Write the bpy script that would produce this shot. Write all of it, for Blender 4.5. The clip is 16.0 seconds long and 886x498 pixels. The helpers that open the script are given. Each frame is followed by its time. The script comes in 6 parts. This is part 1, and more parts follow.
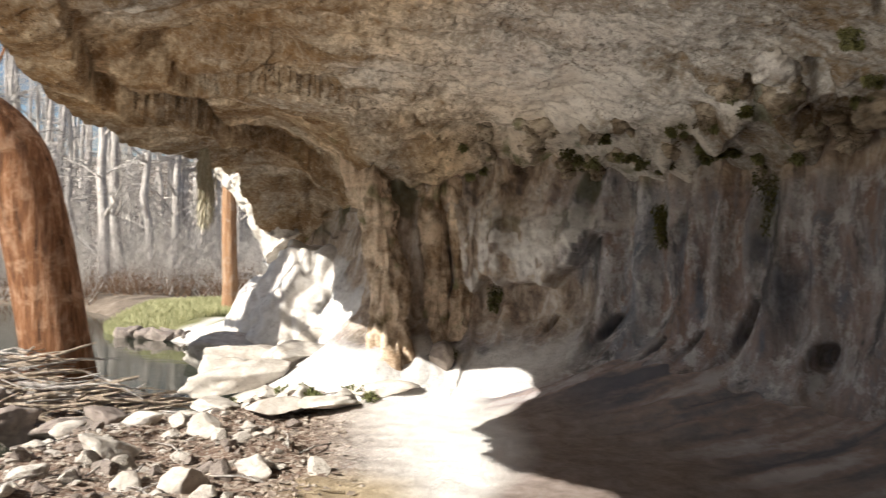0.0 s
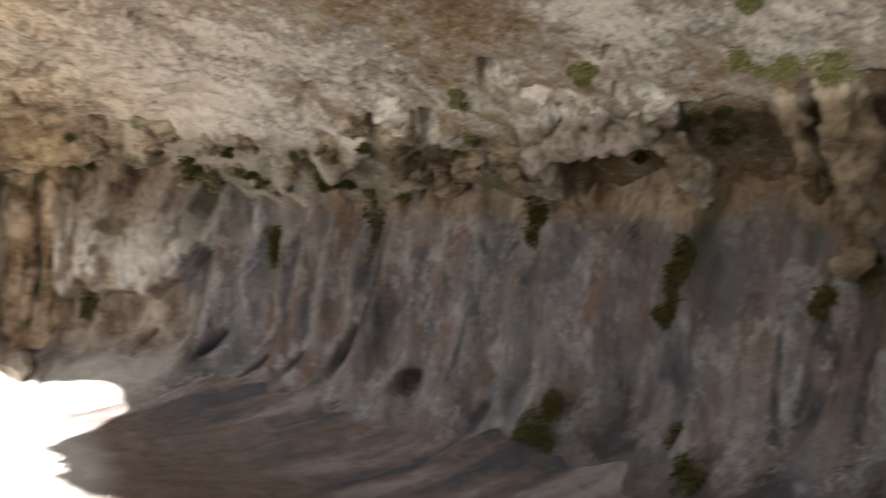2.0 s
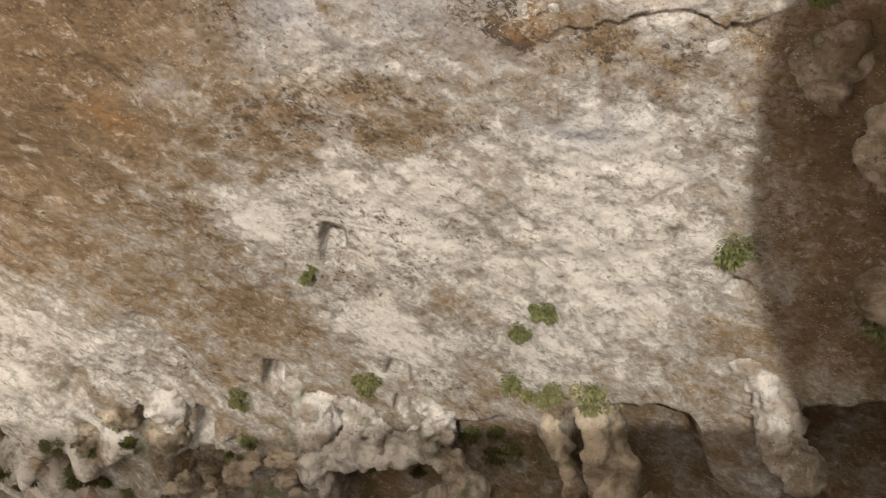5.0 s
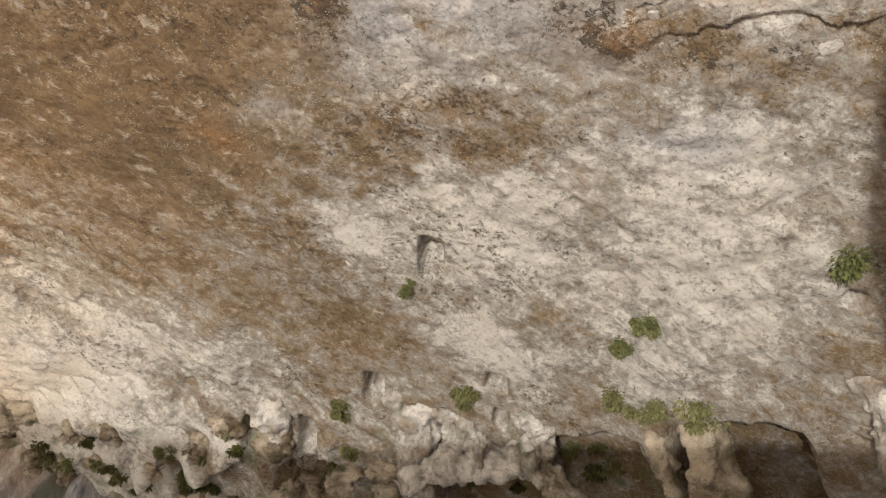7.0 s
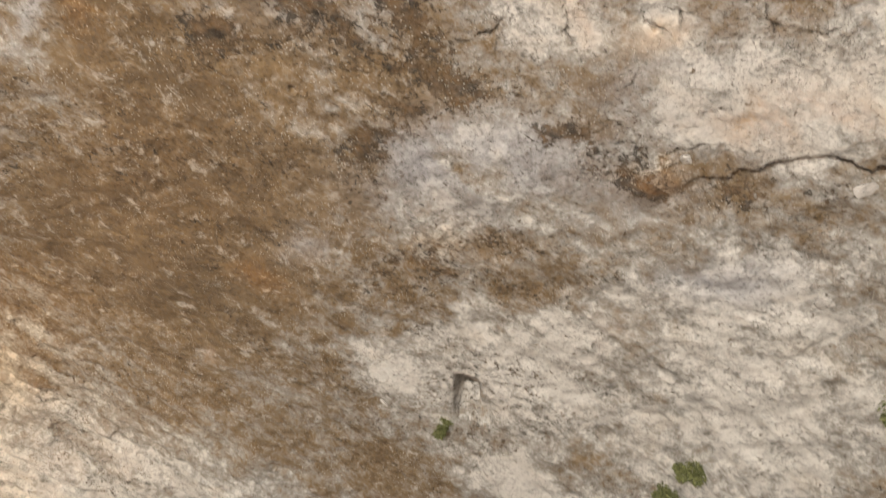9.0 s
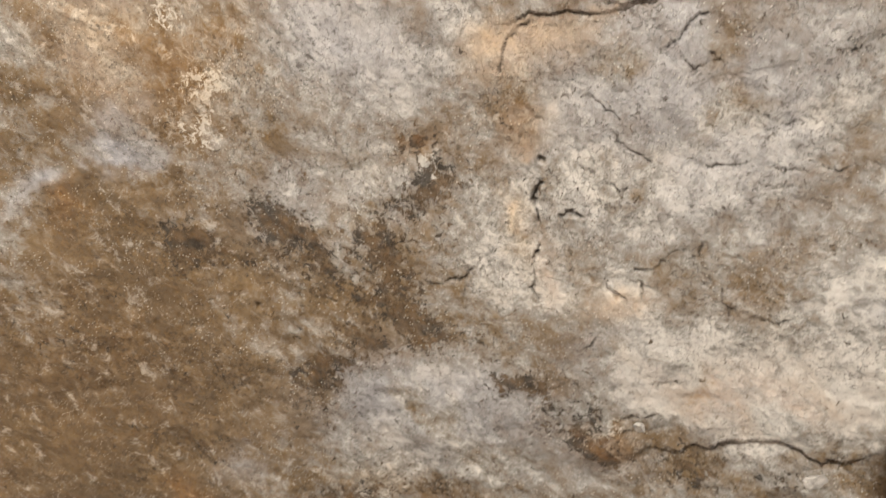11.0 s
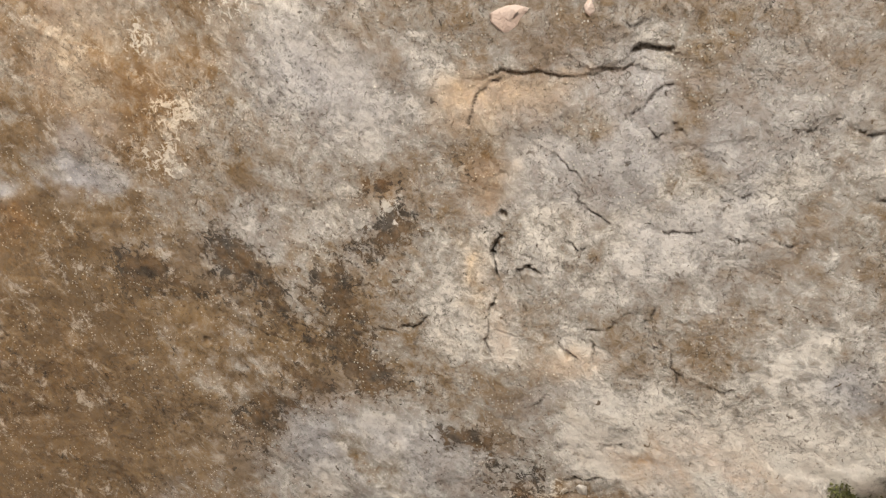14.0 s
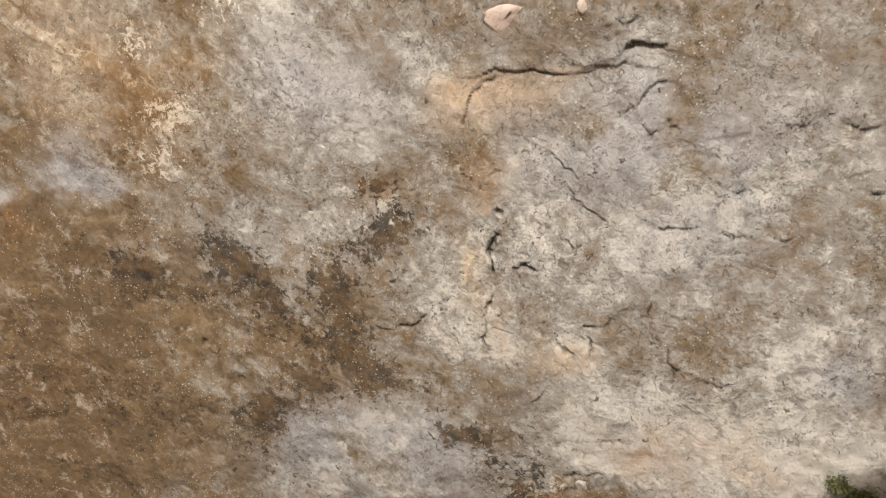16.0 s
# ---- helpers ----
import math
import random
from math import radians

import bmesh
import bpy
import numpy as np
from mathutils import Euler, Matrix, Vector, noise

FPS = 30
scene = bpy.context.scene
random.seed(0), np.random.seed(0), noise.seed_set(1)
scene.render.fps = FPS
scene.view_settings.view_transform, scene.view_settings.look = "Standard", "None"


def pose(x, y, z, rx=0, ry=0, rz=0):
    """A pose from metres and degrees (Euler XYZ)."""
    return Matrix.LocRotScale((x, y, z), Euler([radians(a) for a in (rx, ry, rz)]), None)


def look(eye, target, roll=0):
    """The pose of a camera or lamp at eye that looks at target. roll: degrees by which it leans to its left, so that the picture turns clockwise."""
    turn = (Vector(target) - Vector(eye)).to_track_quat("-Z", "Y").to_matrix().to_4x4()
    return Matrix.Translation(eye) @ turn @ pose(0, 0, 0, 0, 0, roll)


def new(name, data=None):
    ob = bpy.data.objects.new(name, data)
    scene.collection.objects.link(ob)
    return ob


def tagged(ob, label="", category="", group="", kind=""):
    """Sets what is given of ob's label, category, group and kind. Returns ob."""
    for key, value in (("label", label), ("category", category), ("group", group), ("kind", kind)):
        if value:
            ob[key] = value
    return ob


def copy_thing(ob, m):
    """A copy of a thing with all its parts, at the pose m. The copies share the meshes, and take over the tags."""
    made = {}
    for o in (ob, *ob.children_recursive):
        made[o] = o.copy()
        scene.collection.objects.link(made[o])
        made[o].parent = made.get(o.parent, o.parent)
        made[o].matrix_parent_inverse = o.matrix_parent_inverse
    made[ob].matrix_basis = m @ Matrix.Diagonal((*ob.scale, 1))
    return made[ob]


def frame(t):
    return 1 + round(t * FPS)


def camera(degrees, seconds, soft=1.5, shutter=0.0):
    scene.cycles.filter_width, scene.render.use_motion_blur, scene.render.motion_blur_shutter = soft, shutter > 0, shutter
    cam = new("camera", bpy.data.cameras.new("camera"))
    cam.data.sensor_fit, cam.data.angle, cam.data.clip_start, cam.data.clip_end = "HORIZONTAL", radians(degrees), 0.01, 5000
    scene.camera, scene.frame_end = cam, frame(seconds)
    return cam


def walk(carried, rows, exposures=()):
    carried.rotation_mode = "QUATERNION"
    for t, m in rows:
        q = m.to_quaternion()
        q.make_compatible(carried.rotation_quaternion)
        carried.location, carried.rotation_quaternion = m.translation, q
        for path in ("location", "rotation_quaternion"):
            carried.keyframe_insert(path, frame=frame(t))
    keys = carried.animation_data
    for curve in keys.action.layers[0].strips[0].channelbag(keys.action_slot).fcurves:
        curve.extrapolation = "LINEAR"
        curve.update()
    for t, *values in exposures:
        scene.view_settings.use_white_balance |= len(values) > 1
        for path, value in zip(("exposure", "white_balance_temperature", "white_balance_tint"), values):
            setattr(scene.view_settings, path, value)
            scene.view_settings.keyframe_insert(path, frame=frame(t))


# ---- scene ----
cam = camera(56.4, 16.0, soft=1.2, shutter=0.5)
PATH = [
    (0, (0.044, 0.006, 1.530), (0.044, 2.006, 1.540), 0.57),
    (0.5, (0.035, 0.003, 1.524), (0.206, 1.996, 1.534), 1.25),
    (1, (0.013, 0.025, 1.551), (0.418, 1.984, 1.571), 3.49),
    (1.5, (0.005, 0.014, 1.549), (0.627, 1.915, 1.599), 4.34),
    (2, (0.005, 0.014, 1.545), (0.898, 1.801, 1.646), 5.88),
    (2.5, (0.008, 0.011, 1.543), (1.193, 1.608, 1.753), 7.06),
    (3, (0.003, 0.004, 1.546), (1.293, 1.494, 1.884), 4.14),
    (3.5, (0.005, 0.005, 1.552), (1.287, 1.447, 2.078), 5.26),
    (4, (-0.002, -0.004, 1.551), (1.243, 1.382, 2.281), 5.66),
    (4.5, (-0.006, -0.009, 1.550), (1.191, 1.361, 2.382), 6.78),
    (5, (-0.006, -0.008, 1.548), (1.132, 1.394, 2.407), 7.56),
    (5.2, (-0.004, -0.006, 1.549), (1.098, 1.417, 2.420), 7.73),
    (7.3, (0.003, 0.000, 1.549), (0.920, 1.554, 2.411), 11.29),
    (7.5, (0.005, 0.000, 1.551), (0.905, 1.550, 2.438), 11.96),
    (8, (0.002, -0.001, 1.554), (0.867, 1.537, 2.496), 11.95),
    (8.5, (-0.001, -0.003, 1.558), (0.812, 1.518, 2.571), 11.87),
    (9, (-0.008, -0.007, 1.564), (0.731, 1.478, 2.681), 13.31),
    (9.5, (-0.010, -0.011, 1.566), (0.649, 1.427, 2.790), 16.44),
    (10, (-0.014, -0.017, 1.569), (0.591, 1.352, 2.895), 19.95),
    (10.2, (-0.017, -0.020, 1.571), (0.563, 1.312, 2.945), 20.56),
    (12.3, (-0.008, 0.008, 1.555), (0.449, 1.025, 3.215), 25.90),
    (12.5, (-0.008, 0.007, 1.555), (0.459, 1.028, 3.210), 25.67),
    (13, (-0.005, 0.000, 1.551), (0.463, 1.016, 3.209), 25.37),
    (13.5, (-0.001, 0.004, 1.551), (0.476, 1.027, 3.202), 25.53),
    (14, (0.000, 0.005, 1.545), (0.487, 1.040, 3.186), 25.89),
    (14.5, (-0.004, 0.002, 1.545), (0.505, 1.046, 3.173), 24.90),
    (15, (-0.005, 0.001, 1.544), (0.518, 1.048, 3.166), 23.88),
    (15.5, (-0.008, -0.002, 1.541), (0.486, 1.036, 3.177), 25.07),
    (16, (-0.011, -0.004, 1.543), (0.489, 1.029, 3.181), 24.52),
]
walk(cam, [(t, look(eye, target, roll)) for t, eye, target, roll in PATH],
     exposures=[(0, 0.99), (1.0, 0.98), (1.5, 1.10), (2.0, 1.65), (2.5, 2.22), (3.2, 2.58), (3.8, 2.54), (5, 2.36), (9, 2.20), (12.5, 2.07), (16, 2.06)])

# ---- light ----
SUN_FROM = Vector((-0.80, -0.60, 0.68)).normalized()
world = bpy.data.worlds.new("sky")
scene.world = world
world.use_nodes = True
sky = world.node_tree.nodes.new("ShaderNodeTexSky")
sky.sky_type, sky.sun_disc = "NISHITA", False
sky.sun_elevation = math.asin(SUN_FROM.z)
sky.sun_rotation = math.atan2(SUN_FROM.x, SUN_FROM.y)
back = world.node_tree.nodes["Background"]
back.inputs["Strength"].default_value = 0.066
world.node_tree.links.new(sky.outputs[0], back.inputs["Color"])
sun = new("sun", bpy.data.lights.new("sun", "SUN"))
sun.data.energy, sun.data.angle, sun.data.color = 5.0, radians(0.5), (1.0, 0.95, 0.87)
sun.matrix_world = look(SUN_FROM * 40, (0, 0, 0))
# spot lamp standing in for sunlight thrown up under the roof by the open pool of the river, past the added bar
glint = new("river_glint_stand_in", bpy.data.lights.new("river_glint_stand_in", "SPOT"))
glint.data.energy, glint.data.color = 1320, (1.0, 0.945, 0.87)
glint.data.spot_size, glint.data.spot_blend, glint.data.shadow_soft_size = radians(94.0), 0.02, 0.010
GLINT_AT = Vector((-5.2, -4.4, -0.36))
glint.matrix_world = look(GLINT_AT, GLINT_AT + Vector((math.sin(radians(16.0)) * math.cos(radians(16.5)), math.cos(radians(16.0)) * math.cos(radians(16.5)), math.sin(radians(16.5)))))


# ---- noise ----
def lattice(ix, iy, iz, seed):
    h = (ix.astype(np.int64) * 374761393 + iy.astype(np.int64) * 668265263 + iz.astype(np.int64) * 2147483647 + seed * 974634777) & 0xFFFFFFFF
    h = ((h ^ (h >> 13)) * 1274126177) & 0xFFFFFFFF
    return ((h ^ (h >> 16)) & 0xFFFFFF) / float(0xFFFFFF) * 2 - 1


def value_noise(x, y, z, seed=0):
    x, y, z = np.broadcast_arrays(x, y, z)
    fx, fy, fz = np.floor(x), np.floor(y), np.floor(z)
    a, b, c = x - fx, y - fy, z - fz
    a, b, c = a * a * (3 - 2 * a), b * b * (3 - 2 * b), c * c * (3 - 2 * c)
    out = 0
    for i in (0, 1):
        for j in (0, 1):
            for k in (0, 1):
                w = (a if i else 1 - a) * (b if j else 1 - b) * (c if k else 1 - c)
                out = out + w * lattice(fx + i, fy + j, fz + k, seed)
    return out


def fbm(x, y, z=0.0, octaves=4, seed=0, gain=0.5):
    out, amp = 0.0, 1.0
    z = np.zeros_like(x) + z
    for n in range(octaves):
        out = out + amp * value_noise(x + 17.3 * n, y - 9.1 * n, z + 5.7 * n, seed + n)
        x, y, z, amp = x * 2.03, y * 2.03, z * 2.03, amp * gain
    return out


def smooth(a, b, v):
    t = np.clip((v - a) / (b - a), 0, 1)
    return t * t * (3 - 2 * t)


def blob(x, y, cx, cy, rx, ry=None, turn=0.0):
    ry = ry or rx
    c, s = math.cos(turn), math.sin(turn)
    a, b = (x - cx) * c + (y - cy) * s, -(x - cx) * s + (y - cy) * c
    return np.exp(-((a / rx) ** 2 + (b / ry) ** 2))


# ---- plan of the shelter ----
# foot of the back wall, from behind the viewer to the bend of the river
WALL_LINE = [(4.3, -9.0), (4.7, -6.0), (5.0, -3.0), (5.15, 0.0), (5.15, 1.9), (5.05, 3.0), (4.95, 4.0), (4.6, 5.2), (3.75, 6.5), (2.8, 7.7),
             (1.9, 8.9), (0.6, 9.8), (-0.75, 9.95), (-0.98, 11.0), (-1.2, 12.4), (-1.95, 13.7), (-2.8, 15.1), (-3.5, 16.4), (-3.3, 18.2), (-1.0, 22.0)]
# the drip line (outer edge of the roof), and the points of the wall behind it
LIP_LINE = [(-3.0, -9.0), (-3.2, -5.0), (-3.3, -1.0), (-3.3, 2.0), (-3.35, 4.5), (-3.4, 6.4), (-3.8, 8.3), (-3.85, 10.0), (-3.4, 11.1), (-3.15, 12.4), (-2.75, 14.3)]
REAR_LINE = [(4.3, -9.0), (4.85, -5.0), (5.1, -1.0), (5.15, 1.2), (4.95, 4.0), (3.75, 6.5), (1.9, 8.9), (0.6, 9.8), (-0.75, 9.95), (-0.98, 11.0), (-1.7, 14.2)]
# near edge of the river; the water lies on its left, and the line turns round into the far bank
RIVER_LINE = [(-4.6, -60.0), (-4.4, -12.0), (-4.3, -4.0), (-4.2, 1.0), (-4.2, 4.5), (-4.3, 6.5), (-3.9, 8.2), (-3.2, 9.1), (-2.75, 9.9), (-2.75, 11.2), (-3.3, 12.7), (-4.2, 14.7),
              (-5.0, 16.6), (-5.5, 17.5), (-6.7, 18.2), (-8.0, 19.2), (-8.9, 21.2), (-10.2, 24.5), (-14.0, 28.0), (-22.0, 31.5), (-40.0, 27.0), (-70.0, 20.0), (-120.0, 0.0), (-160.0, -60.0)]


def spline(points, step):
    p = np.array(points, float)
    p = np.vstack([2 * p[0] - p[1], p, 2 * p[-1] - p[-2]])
    out = []
    for a, b, c, d in zip(p[:-3], p[1:-2], p[2:-1], p[3:]):
        t = np.linspace(0, 1, 24, endpoint=False)[:, None]
        out.append(0.5 * (2 * b + (c - a) * t + (2 * a - 5 * b + 4 * c - d) * t * t + (3 * b - a - 3 * c + d) * t ** 3))
    q = np.vstack(out + [p[-2:-1]])
    s = np.r_[0, np.cumsum(np.linalg.norm(np.diff(q, axis=0), axis=1))]
    u = np.arange(0, s[-1], step)
    return np.stack([np.interp(u, s, q[:, 0]), np.interp(u, s, q[:, 1])], 1), u


def side_of(line, x, y):
    """Distance to a line (positive on its left, seen along it) and the length along it."""
    shape, x, y = np.shape(x), np.ravel(x), np.ravel(y)
    best, sign, along = np.full(x.shape, 1e9), np.ones(x.shape), np.zeros(x.shape)
    run = 0.0
    for (ax, ay), (bx, by) in zip(line[:-1], line[1:]):
        dx, dy = bx - ax, by - ay
        n = math.hypot(dx, dy)
        t = np.clip(((x - ax) * dx + (y - ay) * dy) / (n * n), 0, 1)
        d = np.hypot(x - ax - t * dx, y - ay - t * dy)
        near = d < best
        cr = dx * (y - ay) - dy * (x - ax)
        best, sign, along = np.where(near, d, best), np.where(near, np.where(cr >= 0, 1, -1), sign), np.where(near, run + t * n, along)
        run += n
    return (best * sign).reshape(shape), along.reshape(shape)


WALL, WALL_U = spline(WALL_LINE, 0.02)
LIP, LIP_U = spline(LIP_LINE, 0.1)
RIVER, RIVER_U = spline(RIVER_LINE, 0.3)
WALL_COARSE, LIP_COARSE, RIVER_COARSE = WALL[::15], LIP[::3], RIVER[::4]


# how far the edge of the roof hangs down along the drip line
LIP_DROP_Y = [-9.0, 2.2, 4.0, 4.5, 5.1, 5.7, 6.3, 8.3, 10.0, 12.4, 14.3]
LIP_DROP = [0.65, 0.55, 1.05, 1.0, 0.35, 0.30, 0.55, 0.50, 0.45, 0.4, 1.3]


def roof_height(x, y):
    """The smooth roof, without its relief."""
    s, u = side_of(WALL_COARSE, x, y)
    e, _ = side_of(LIP_COARSE, x, y)
    e = -e
    z = 2.55 + 1.75 * (1 - np.exp(-np.maximum(s, -0.4) / 2.6))
    far = smooth(5.0, 11.5, y)
    z = z - far * 0.55 * smooth(0.5, 3.0, s)
    droop = np.exp(-np.maximum(e, 0) / 1.3)
    z = z - np.interp(y, LIP_DROP_Y, LIP_DROP) * droop
    return z, s, e, u


# apron of the wall: how far the rock stands forward of its line at each height
def wall_out(u, z):
    far = smooth(22.0, 24.5, u)
    foot = 1.05 + 0.5 * np.sin(u * 0.7) * (1 - far) + 0.1 * far
    t = np.clip((1.15 + 0.9 * far - z) / (1.15 + 0.9 * far), 0, 1.6)
    out = foot * t ** 2.1
    out = out - 0.12 * smooth(1.6, 2.6, z)
    return out


def ground_height(x, y):
    s, u = side_of(WALL_COARSE, x, y)
    z = 0.10 * fbm(x * 0.5, y * 0.5, 0, 3, 40)
    river = -side_of(RIVER_COARSE, x, y)[0]
    bed = -1.1
    bank = smooth(-1.2, 1.6, river)
    z = bed + (z - bed) * bank
    z = z + 1.15 * blob(x, y, -5.2, 10.3, 2.2, 1.25) * (1 - bank)        # mound round the old cypress
    # unseen bar added between the pool and the shelter; its crest and notches trim the lamp's light
    bar = np.abs(side_of([(-3.2, -7.7), (-3.15, -3.9), (-3.4, -3.0), (-4.0, -2.4), (-4.9, -2.1)], x, y)[0])
    z = np.maximum(z, (0.21 - 0.12 * np.maximum(blob(x, y, -4.3, -2.4, 0.36, 0.6), 1.25 * blob(x, y, -3.92, -2.52, 0.40))) * np.exp(-(bar / 0.45) ** 4) - 1.1 * (bar > 0.7))
    z = z + 0.12 * np.clip(2.0 - s, 0, 2.0) ** 2 * smooth(22.5, 20.5, u) * smooth(-8.5, -8.0, y)          # dust banked up along the wall
    z = z + 0.25 * smooth(3, 12, river) * smooth(20, 26, y)
    far = np.hypot(x, y)
    z = z + np.maximum(far - 45, 0) * 0.11 * smooth(-10, 30, y + 0.35 * np.abs(x)) * bank
    return z, s, river, u



# ---- materials ----
def nodes_of(name):
    m = bpy.data.materials.new(name)
    m.use_nodes = True
    t = m.node_tree
    return m, t, t.nodes["Principled BSDF"]


class Tree:
    """Short hand for wiring shader nodes."""

    def __init__(self, name):
        self.mat, self.t, self.bsdf = nodes_of(name)
        self.coord = self.add("ShaderNodeTexCoord").outputs["Object"]

    def add(self, kind, **sets):
        n = self.t.nodes.new(kind)
        for k, v in sets.items():
            n.inputs[k.replace("_", " ")].default_value = v
        return n

    def link(self, a, b):
        self.t.links.new(a, b)

    def mapped(self, scale=(1, 1, 1), turn=(0, 0, 0)):
        n = self.add("ShaderNodeMapping")
        n.inputs["Scale"].default_value, n.inputs["Rotation"].default_value = scale, turn
        self.link(self.coord, n.inputs["Vector"])
        return n.outputs[0]

    def noise(self, scale, detail=6, rough=0.55, warp=0.0, at=None):
        n = self.add("ShaderNodeTexNoise", Scale=scale, Detail=detail, Roughness=rough, Distortion=warp)
        self.link(at or self.coord, n.inputs["Vector"])
        return n.outputs["Fac"]

    def cells(self, scale, feature="F1", at=None, out="Distance"):
        n = self.add("ShaderNodeTexVoronoi", Scale=scale)
        n.feature = feature
        self.link(at or self.coord, n.inputs["Vector"])
        return n.outputs[out]

    def ramp(self, fac, *stops):
        n = self.add("ShaderNodeValToRGB")
        e = n.color_ramp.elements
        while len(e) < len(stops):
            e.new(0.5)
        for s, (p, c) in zip(e, stops):
            s.position = p
            s.color = (*c, 1) if isinstance(c, tuple) else (c, c, c, 1)
        self.link(fac, n.inputs[0])
        return n.outputs[0]

    def attr(self, name):
        n = self.add("ShaderNodeAttribute")
        n.attribute_name = name
        return n.outputs["Fac"]

    def mix(self, fac, a, b, blend="MIX"):
        n = self.add("ShaderNodeMix")
        n.data_type, n.blend_type = "RGBA", blend
        for v, s in ((fac, n.inputs[0]), (a, n.inputs[6]), (b, n.inputs[7])):
            if isinstance(v, tuple):
                s.default_value = (*v, 1)
            elif isinstance(v, (int, float)):
                s.default_value = v
            else:
                self.link(v, s)
        return n.outputs[2]

    def math(self, op, a, b=0.0, c=0.5):
        n = self.add("ShaderNodeMath")
        n.operation = op
        n.inputs[2].default_value = c
        for v, s in ((a, n.inputs[0]), (b, n.inputs[1])):
            if isinstance(v, (int, float)):
                s.default_value = v
            else:
                self.link(v, s)
        return n.outputs[0]

    def bump(self, height, depth, strength=1.0, below=None):
        n = self.add("ShaderNodeBump", Strength=strength, Distance=depth)
        self.link(height, n.inputs["Height"])
        if below is not None:
            self.link(below, n.inputs["Normal"])
        return n.outputs[0]

    def done(self, colour, normal=None, rough=0.85, spec=0.3):
        if isinstance(colour, tuple):
            self.bsdf.inputs["Base Color"].default_value = (*colour, 1)
        else:
            self.link(colour, self.bsdf.inputs["Base Color"])
        if isinstance(rough, (int, float)):
            self.bsdf.inputs["Roughness"].default_value = rough
        else:
            self.link(rough, self.bsdf.inputs["Roughness"])
        self.bsdf.inputs["Specular IOR Level"].default_value = spec
        if normal is not None:
            self.link(normal, self.bsdf.inputs["Normal"])
        return self.mat


def limestone(name, pale, brown, ochre, fine=1.0, wild=1.0):
    """Weathered limestone: pale and brown patches by the mesh's 'rust', crusted with dark specks and white scale."""
    k = Tree(name)
    rust = k.attr("rust")
    big = k.noise(1.3, 8, 0.62, 0.6)
    mid = k.noise(7.0, 8, 0.65, 0.3)
    grain = k.noise(38.0, 6, 0.7)
    f = k.math("ADD", rust, k.math("MULTIPLY", k.math("SUBTRACT", mid, 0.5), 1.2 + 1.3 * wild))
    f = k.math("ADD", f, k.math("MULTIPLY", k.math("SUBTRACT", big, 0.5), 0.3 + 1.6 * wild))
    f = k.math("ADD", f, k.math("MULTIPLY", k.math("SUBTRACT", k.noise(21.0, 8, 0.76, 0.6), 0.5), 2.3 * (1 - wild)))
    c = k.ramp(f, (0.0, tuple(v * (1.4 if wild == 1 else 1.75) for v in pale)), (0.24, pale), (0.40, tuple(0.6 * a + 0.4 * b for a, b in zip(pale, brown))), (0.72, brown), (1.0, tuple(v * (0.6 if wild == 1 else 0.7) for v in brown)))
    o = k.ramp(k.noise(2.7, 7, 0.65, 0.8), (0.54, 0.0), (0.66, 1.0))
    c = k.mix(k.math("MULTIPLY", o, 0.12 + 0.20 * wild), c, ochre)
    white = k.ramp(k.noise(9.0, 10, 0.78, 0.4), (0.55, 0.0), (0.63, 1.0))
    c = k.mix(k.math("MULTIPLY", white, 0.55), c, tuple(min(v * (1.35 if wild == 1 else 1.7), 0.75) for v in pale))
    c = k.mix(k.attr("ash"), c, k.ramp(k.noise(16.0, 8, 0.7, 0.4), (0.35, (0.27, 0.27, 0.285)), (0.65, (0.50, 0.50, 0.525))))
    speck = k.ramp(k.noise(24.0, 9, 0.8, 0.5), (0.56, 0.0), (0.61, 1.0))
    crust = k.ramp(k.noise(3.1, 5, 0.6), (0.42, 0.0), (0.62, 1.0))
    c = k.mix(k.math("MULTIPLY", k.math("MULTIPLY", speck, crust), 0.75), c, (0.075, 0.05, 0.03))
    fleck = k.math("MULTIPLY", k.ramp(k.cells(58.0), (0.16, 1.0), (0.24, 0.0)), k.ramp(k.noise(5.0, 5, 0.7), (0.44 + 0.06 * wild, 0.0), (0.55 + 0.05 * wild, 1.0)))
    c = k.mix(k.math("MULTIPLY", fleck, 0.75), c, (0.66, 0.62, 0.55))
    pit = k.math("MULTIPLY", k.ramp(k.noise(62.0, 5, 0.7, 1.0), (0.55 + 0.02 * wild, 0.0), (0.60 + 0.04 * wild, 1.0)), k.ramp(k.noise(4.0, 6, 0.7, 0.3), (0.42, 0.15), (0.58, 1.0)))
    c = k.mix(k.math("MULTIPLY", pit, 0.9 if wild == 1 else k.math("MULTIPLY_ADD", k.attr("crust"), 0.5)), c, (0.035, 0.022, 0.012))
    lichen = k.ramp(k.math("ADD", k.math("MULTIPLY", k.attr("crust"), 0.22), k.noise(30.0 if wild < 1 else 46.0, 8, 0.74, 0.8)), (0.62, 0.0), (0.65, 1.0))
    c = k.mix(k.math("MULTIPLY", lichen, 0.9), c, k.ramp(k.noise(12.0, 4), (0.40, (0.024, 0.016, 0.009)), (0.60, (0.14, 0.082, 0.034))))
    c = k.mix(k.math("MULTIPLY", k.attr("crust"), k.math("MULTIPLY", fleck, 0.9)), c, (0.62, 0.60, 0.52))
    flaky = k.ramp(k.math("ADD", k.math("MULTIPLY", k.attr("scale"), 0.17), k.noise(34.0, 7, 0.74, 0.8)), (0.60, 0.0), (0.65, 1.0))
    c = k.mix(k.math("MULTIPLY", flaky, k.math("MINIMUM", k.math("MULTIPLY", k.attr("scale"), 3.0), 0.9)), c, (0.62, 0.60, 0.55))
